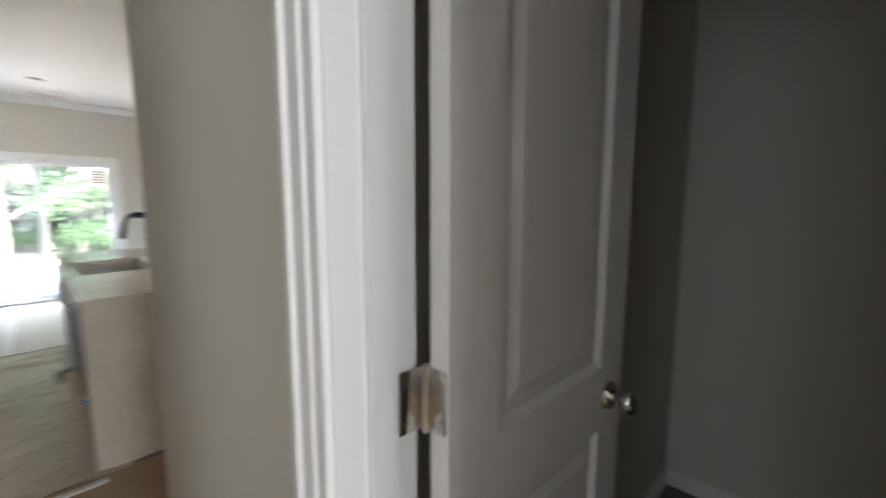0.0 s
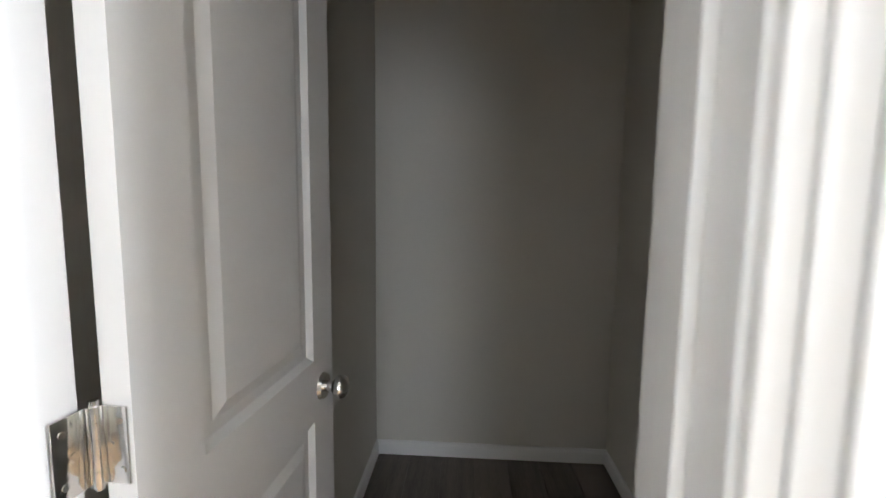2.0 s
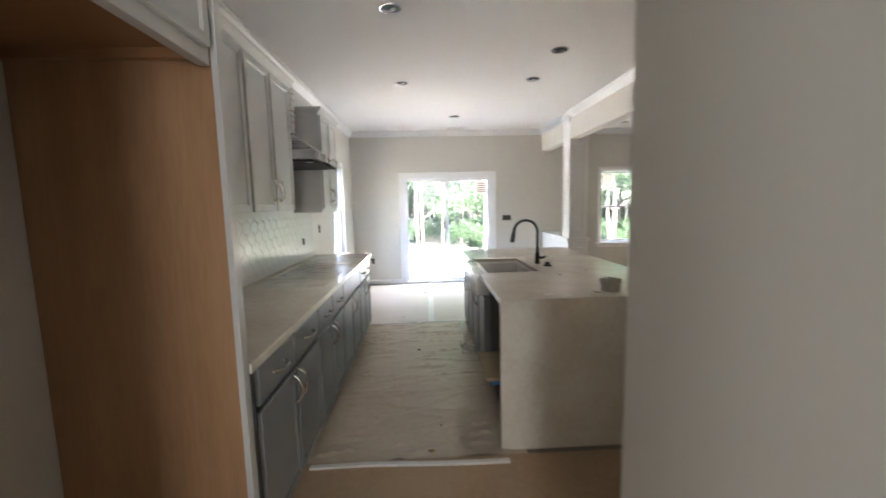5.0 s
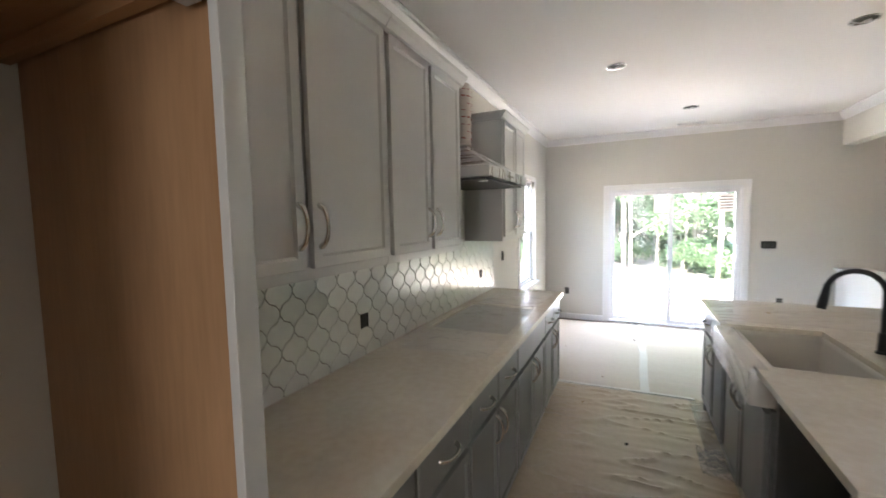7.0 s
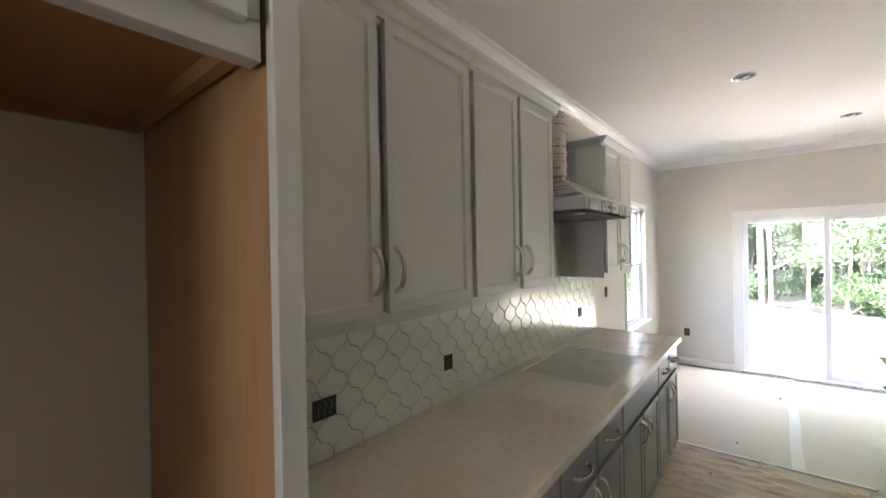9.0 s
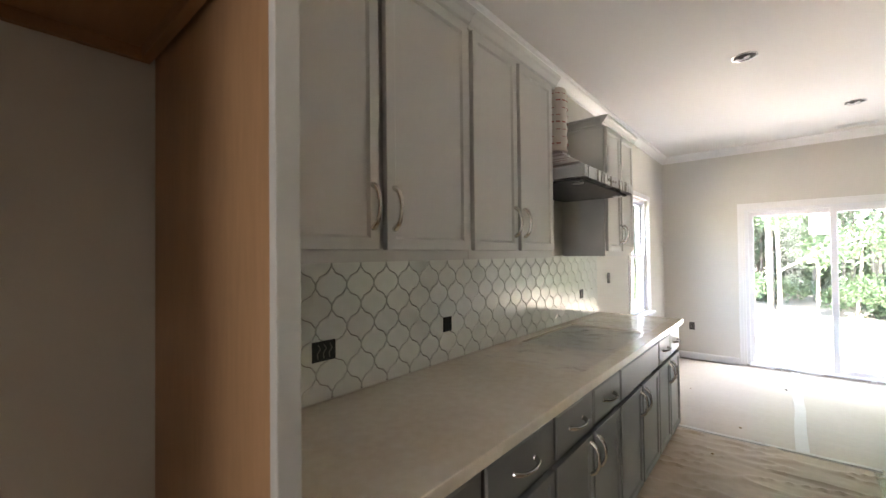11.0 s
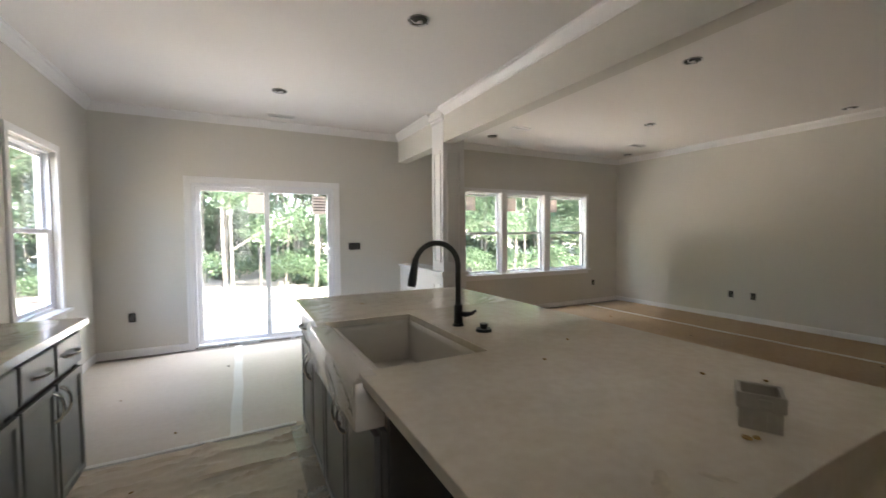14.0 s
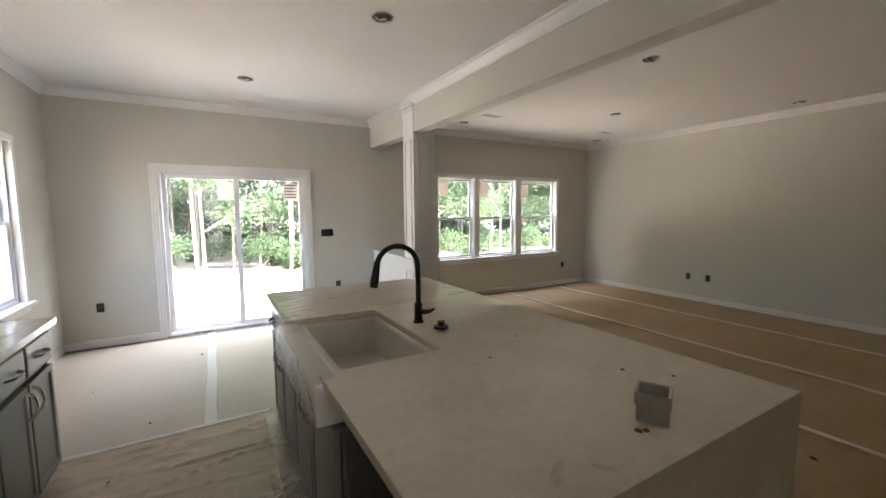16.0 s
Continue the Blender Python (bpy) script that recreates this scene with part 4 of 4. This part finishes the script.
outlet_hole((0.325, FAR, 0.435), "-y")
outlet_hole((2.935, FAR, 0.44), "-y")
outlet_hole((7.385, FAR, 0.388), "-y")
outlet_hole((2.803, FAR, 1.172), "-y", 0.15, 0.085, label="open three-gang switch box")
outlet_hole((0, 2.80, 1.185), "+x")
outlet_hole((0.012, -0.292, 1.084), "+x", 0.085, 0.062, label="open electrical box in the tiled backsplash")
outlet_hole((0.012, 0.391, 1.084), "+x", 0.05, 0.062, False, label="open electrical box in the tiled backsplash")
outlet_hole((0.012, 2.092, 1.093), "+x", 0.055, 0.062, False, label="open electrical box in the tiled backsplash")
for y, z in ((3.08, 0.388), (2.785, 0.388), (0.76, 0.388)):
    outlet_hole((RIGHT, y, z), "-x")


def can_light(x, y, r=0.066):
    c = thing("recessed_light", "unfinished recessed ceiling can with bare socket", "ceiling light", "recessed lights", at=pose(x, y, CEILING))
    bm = bmesh.new()
    n = 28
    rings = [[bm.verts.new((rr * math.cos(2 * math.pi * k / n), rr * math.sin(2 * math.pi * k / n), z)) for k in range(n)] for rr, z in ((r + 0.008, -0.001), (r + 0.006, -0.007), (r - 0.002, -0.006), (r - 0.006, -0.0015))]
    for a, b in zip(rings, rings[1:]):
        for k in range(n):
            bm.faces.new((a[k], a[(k + 1) % n], b[(k + 1) % n], b[k]))
    part("ring", bm, STEEL, c, smooth=True)
    # thin dark disc under the ceiling stands in for the shade inside the can
    bm = bmesh.new()
    cyl(bm, r - 0.004, (0, 0, -0.002), (0, 0, -0.001), seg=n)
    part("housing", bm, DARK, c)
    bm = bmesh.new()
    cyl(bm, 0.018, (0.01, 0, -0.003), (0.014, 0.004, -0.016), seg=14)
    sweep(bm, [(-0.05, 0.01, -0.004), (-0.02, 0.02, -0.012), (0.02, 0.01, -0.01)], 0.004, 6)
    part("socket", bm, TRIM, c, smooth=True)


for x, y in ((1.11, 0.645), (1.09, 2.27), (2.49, 1.373), (2.475, 2.17), (1.78, 3.95), (4.73, 1.734), (6.19, 3.15), (7.64, 1.69), (7.685, 4.644), (4.676, 4.552)):
    can_light(x, y)


def ceiling_vent(x, y, w=0.30, d=0.11):
    v = thing("ceiling_vent", "white slatted ceiling air vent", "vent", "ceiling vents", at=pose(x, y, CEILING))
    part("frame", boxes((-w / 2, w / 2, -d / 2, -d / 2 + 0.018, -0.008, -0.001), (-w / 2, w / 2, d / 2 - 0.018, d / 2, -0.008, -0.001), (-w / 2, -w / 2 + 0.018, -d / 2 + 0.018, d / 2 - 0.018, -0.008, -0.001), (w / 2 - 0.018, w / 2, -d / 2 + 0.018, d / 2 - 0.018, -0.008, -0.001)), TRIM, v)
    # dark sheet stands in for the shade behind the slats
    part("backing", boxes((-w / 2 + 0.018, w / 2 - 0.018, -d / 2 + 0.018, d / 2 - 0.018, -0.003, -0.0015)), DARK, v)
    for k in range(2):
        y0 = -d / 2 + 0.034 + k * 0.028
        part("slat", boxes((-w / 2 + 0.02, w / 2 - 0.02, y0, y0 + 0.007, -0.008, -0.0035)), TRIM, v)


for x, y in ((1.875, 4.85), (4.78, 4.03), (7.18, 4.07)):
    ceiling_vent(x, y)

# crumbs and smears on the island
for k, (x, y, s) in enumerate(((2.315, 0.157, 0.010), (2.335, 0.148, 0.008), (2.62, 0.42, 0.007), (2.05, 2.1, 0.010), (2.35, 2.28, 0.007), (2.55, 0.9, 0.006), (2.72, 0.30, 0.006), (2.3, 0.75, 0.006))):
    bm = bmesh.new()
    bmesh.ops.create_icosphere(bm, subdivisions=2, radius=s)
    for v in bm.verts:
        v.co *= 1 + 0.5 * noise.noise(v.co * 90 + Vector((k, 0, 0)))
        v.co.z = max(v.co.z * 0.5, -0.002)
    ob = part("crumb", bm, CRUMB)
    ob.location = (x, y, IZ + 0.002)
    tagged(ob, "small ochre crumb of debris on the island top", "debris", "island crumbs")

# bits of debris on the papers
rnd = random.Random(31)
for k in range(34):
    x, y = (rnd.uniform(4.0, 8.0), rnd.uniform(0.3, 4.8)) if k < 24 else (rnd.uniform(0.3, 1.6), rnd.uniform(-1.5, 4.6))
    if x < 0.7 and y < 2.6:
        x += 0.5
    s = rnd.uniform(0.008, 0.022)
    bm = bmesh.new()
    bmesh.ops.create_icosphere(bm, subdivisions=2, radius=s)
    for v in bm.verts:
        v.co *= 1 + 0.6 * noise.noise(v.co * 70 + Vector((k, 3, 0)))
        v.co.y *= 0.5
        v.co.z = max(v.co.z * 0.35, -0.003)
    ob = part("debris", bm, DARK if k % 3 else CRUMB)
    ob.matrix_basis = pose(x, y, 0.014, 0, 0, rnd.uniform(0, 180))
    tagged(ob, "small dark scrap of debris on the floor paper", "debris", "floor debris")
# dried smears on the island top
for x, y, L, a in ((2.02, 0.145, 0.09, 35), (2.12, 0.11, 0.06, 120), (2.45, 0.55, 0.03, 20)):
    bm = bmesh.new()
    ring = [bm.verts.new((L / 2 * math.cos(t) * (1 + 0.35 * noise.noise((t * 2, x, y))), L / 7 * math.sin(t) * (1 + 0.6 * noise.noise((t * 2, y, x))), 0.0008)) for t in (2 * math.pi * k / 22 for k in range(22))]
    top = bm.faces.new(ring)
    ext = bmesh.ops.extrude_face_region(bm, geom=[top])
    for g in ext["geom"]:
        if isinstance(g, bmesh.types.BMVert):
            g.co.z = 0.0003
    ob = part("smear", bm, STAIN)
    ob.matrix_basis = pose(x, y, IZ, 0, 0, a)
    tagged(ob, "dried brownish smear on the island top", "stain", "island smears")

# ---- outside ----
structure("ground", boxes((-60, 70, FAR + TH + 0.002, 120, -0.45, -0.25)), DIRT, "pale bare dirt yard")
structure("patio", boxes((-1.0, 4.4, FAR + TH + 0.003, FAR + 3.2, -0.249, -0.06), bevel=0.01), CONCRETE, "pale concrete patio slab")
structure("ground_south", boxes((-60, 70, -80, SOUTH - TH - 0.01, -0.45, -0.25)), DIRT, "pale bare dirt round the house")
structure("ground_west", boxes((-60, -2.45, SOUTH - TH - 0.01, FAR + TH + 0.002, -0.45, -0.25)), DIRT, "pale bare dirt beside the house")


def leaf_cloud(name, centres, count, size, mat, seed):
    rng = np.random.default_rng(seed)
    cs = np.array(centres)
    k = rng.integers(0, len(cs), count)
    dirs = rng.normal(size=(count, 3))
    dirs /= np.linalg.norm(dirs, axis=1)[:, None]
    rad = cs[k, 3][:, None] * rng.random((count, 1)) ** 0.45
    c = cs[k, :3] + dirs * rad * np.array([1, 1, 0.75])
    a = rng.normal(size=(count, 3))
    a /= np.linalg.norm(a, axis=1)[:, None]
    b = np.cross(a, rng.normal(size=(count, 3)))
    b /= np.linalg.norm(b, axis=1)[:, None]
    s = size * (0.6 + 0.8 * rng.random((count, 1)))
    v = np.stack([c - a * s, c + b * s * 0.5, c + a * s, c - b * s * 0.5], 1).reshape(-1, 3)
    me = bpy.data.meshes.new(name)
    me.from_pydata(v.tolist(), [], [(4 * i, 4 * i + 1, 4 * i + 2, 4 * i + 3) for i in range(count)])
    me.materials.append(mat)
    return me


def tree_meshes(seed, height, low):
    rnd = random.Random(seed)
    bm = bmesh.new()
    n = 9
    trunk = [(0.25 * noise.noise((k * 0.35, seed, 0)), 0.25 * noise.noise((k * 0.35, seed, 5)), height * k / n) for k in range(n + 1)]
    sweep(bm, trunk, [(0.038 + 0.010 * (seed % 4)) * (1 - 0.7 * k / n) for k in range(n + 1)], 8)
    centres = []
    for j in range(20):
        f = low + (0.98 - low) * j / 19
        z = height * f
        ang = rnd.uniform(0, 6.28)
        L = rnd.uniform(0.6, 1.9) * (1.15 - 0.6 * f)
        base = Vector(trunk[min(n, int(f * n))])
        tip = base + Vector((math.cos(ang) * L, math.sin(ang) * L, 0.5 * L))
        sweep(bm, [base, base.lerp(tip, 0.5) + Vector((0, 0, 0.1)), tip], [0.03, 0.02, 0.008], 5)
        centres.append((*tip, rnd.uniform(0.45, 1.0)))
        centres.append((*(base.lerp(tip, 0.55)), rnd.uniform(0.3, 0.7)))
    return mesh_of("trunk", bm, BARK, True), leaf_cloud("crown", centres, 14000, 0.046, LEAF if seed % 2 else LEAF_B, seed)


KINDS = [tree_meshes(s, 10 + (s * 1.7) % 4, 0.10 + 0.08 * (s % 4)) for s in range(1, 7)]
rnd = random.Random(4)
for k in range(75):
    row = k % 3
    x = -11 + (k // 3) * 1.25 + rnd.uniform(-0.8, 0.8) + row * 0.5
    y = FAR + 7.6 + row * 2.2 + rnd.uniform(-0.8, 0.8)
    tr, cr = KINDS[rnd.randrange(6)]
    o = thing("tree", "slender leafy green tree at the wood's edge", "tree", "woodland trees", at=pose(x, y, -0.25, 0, 0, rnd.uniform(0, 360)))
    for nm, me in (("trunk", tr), ("crown", cr)):
        p = new(nm, me)
        p.parent = o
for k in range(34):
    x, y = -6 + k * 0.55 + rnd.uniform(-0.4, 0.4), FAR + 6.9 + rnd.uniform(0, 5)
    o = thing("sapling", "slender pale bare-stemmed young tree at the wood's edge", "tree", "woodland saplings", at=pose(x, y, -0.25))
    bm = bmesh.new()
    lean = rnd.uniform(-0.5, 0.5)
    stem = [(lean * (q / 8) ** 1.5 + 0.10 * noise.noise((q * 0.5, k, 1)), 0.10 * noise.noise((q * 0.5, k, 7)), 9.5 * q / 8) for q in range(9)]
    sweep(bm, stem, [0.042 * (1 - 0.07 * q) for q in range(9)], 6)
    for q in range(6):
        b0, an = Vector(stem[2 + q]), rnd.uniform(0, 6.28)
        sweep(bm, [b0, b0 + Vector((math.cos(an) * 0.5, math.sin(an) * 0.5, 0.35))], [0.014, 0.004], 5)
    part("trunk", bm, BARK, o, smooth=True)
    tips = [(p[0] + rnd.uniform(-0.6, 0.6), p[1] + rnd.uniform(-0.6, 0.6), p[2], 0.55) for p in stem[2:]]
    c = new("crown", leaf_cloud("crown", tips, 1500, 0.04, LEAF_C, 200 + k))
    c.parent = o
und = [(rnd.uniform(-18, 26), FAR + rnd.uniform(6.6, 9.5), rnd.uniform(-0.1, 0.6), rnd.uniform(0.3, 0.7)) for _ in range(170)]
tagged(new("undergrowth", leaf_cloud("undergrowth", und, 110000, 0.042, LEAF, 77)), "leafy green undergrowth before the trees", "bushes", kind="stuff")
wood = [(rnd.uniform(-40, 50), FAR + rnd.uniform(15, 19), rnd.uniform(0, 16), rnd.uniform(1.2, 2.6)) for _ in range(420)]
tagged(new("far_woods", leaf_cloud("far_woods", wood, 300000, 0.17, LEAF_C, 78)), "dense green woods behind the yard", "woods", kind="stuff")

# ---- arabesque backsplash ----
TW, THT = 0.131, 0.156
SY0, SY1, SZ0, SZ1_ = -0.745, 2.47, 0.907, 1.404
splash = structure("trim_backsplash", boxes((0.001, 0.008, SY0, SY1, SZ0, SZ1_)), GROUT, "white arabesque tile backsplash with grey grout")


def lantern():
    pts = []
    half = []
    for k in range(17):
        v = k / 16
        half.append((TW / 4 * (1 + math.cos(math.pi * v) + (0.18 * math.sin(2 * math.pi * v) + 0.12 * math.sin(6 * math.pi * v)) * math.sin(math.pi * v) ** 2), v * THT / 2))
    right = [(x, -z) for x, z in half[::-1]] + half[1:]
    left = [(-x, z) for x, z in half[::-1]][1:] + [(-x, -z) for x, z in half[1:]][:-1]
    return right + left


def clip_poly(poly, axis, lim, keep_less):
    out = []
    for i, p in enumerate(poly):
        q = poly[(i + 1) % len(poly)]
        pin, qin = (p[axis] <= lim) == keep_less, (q[axis] <= lim) == keep_less
        if pin:
            out.append(p)
        if pin != qin:
            f = (lim - p[axis]) / (q[axis] - p[axis])
            out.append((p[0] + f * (q[0] - p[0]), p[1] + f * (q[1] - p[1])))
    return out


def tile_mesh(poly):
    bm = bmesh.new()
    n = len(poly)
    turn = 1 if sum(poly[k][0] * poly[(k + 1) % n][1] - poly[(k + 1) % n][0] * poly[k][1] for k in range(n)) > 0 else -1
    lay = []
    for inset, x in ((0.0016, 0.0), (0.0016, 0.004), (0.0034, 0.0055)):
        row = []
        for k, p in enumerate(poly):
            a, b = poly[k - 1], poly[(k + 1) % n]
            ty, tz = b[0] - a[0], b[1] - a[1]
            m = math.hypot(ty, tz) or 1.0
            y, z = p[0] - turn * tz / m * inset, p[1] + turn * ty / m * inset
            if y * p[0] < 0 and abs(p[0]) < 0.004:
                y = 0.0
            row.append(bm.verts.new((x, y, z)))
        lay.append(row)
    for a, b in zip(lay, lay[1:]):
        for k in range(n):
            bm.faces.new((a[k], a[(k + 1) % n], b[(k + 1) % n], b[k]))
    bm.faces.new(lay[-1])
    return mesh_of("tile", bm, TILE)


LANTERN = lantern()
WHOLE = tile_mesh(LANTERN)
for r in range(-1, 9):
    for q in range(-1, 31):
        cy = SY0 + 0.03 + q * TW + (TW / 2 if r % 2 else 0)
        cz = SZ0 + 0.015 + r * THT / 2
        if cy - TW / 2 > SY0 and cy + TW / 2 < SY1 and cz - THT / 2 > SZ0 and cz + THT / 2 < SZ1_:
            me = WHOLE
        else:
            poly = [(cy + a, cz + b) for a, b in LANTERN]
            for axis, lim, less in ((0, SY0, False), (0, SY1, True), (1, SZ0, False), (1, SZ1_, True)):
                poly = clip_poly(poly, axis, lim, less)
                if len(poly) < 3:
                    break
            if len(poly) < 3 or max(p[0] for p in poly) - min(p[0] for p in poly) < 0.012 or max(p[1] for p in poly) - min(p[1] for p in poly) < 0.012:
                continue
            me = tile_mesh([(a - cy, b - cz) for a, b in poly])
        o = new("tile", me)
        o.parent = splash
        o.location = (0.008, cy, cz)

# planks of the closet floor, running from the door to the back wall
floor_ob = bpy.data.objects["floor"]
pw = 0.178
rows = int((CIN_N - CIN_S) / pw) + 1
rnd = random.Random(9)
for r in range(rows):
    ya, yb = CIN_S + 0.015 + r * pw, min(CIN_S + 0.015 + (r + 1) * pw - 0.0015, CIN_N - 0.015)
    if yb - ya < 0.01:
        continue
    xs = [HX + 0.0] + [HX + 0.3 + rnd.uniform(0, 0.7)] + [CIN_E - 0.015]
    for xa, xb in zip(xs, xs[1:]):
        o = part("plank", boxes((xa + 0.001, xb - 0.001, ya, yb, 0.0005, 0.006)), PLANK, floor_ob)
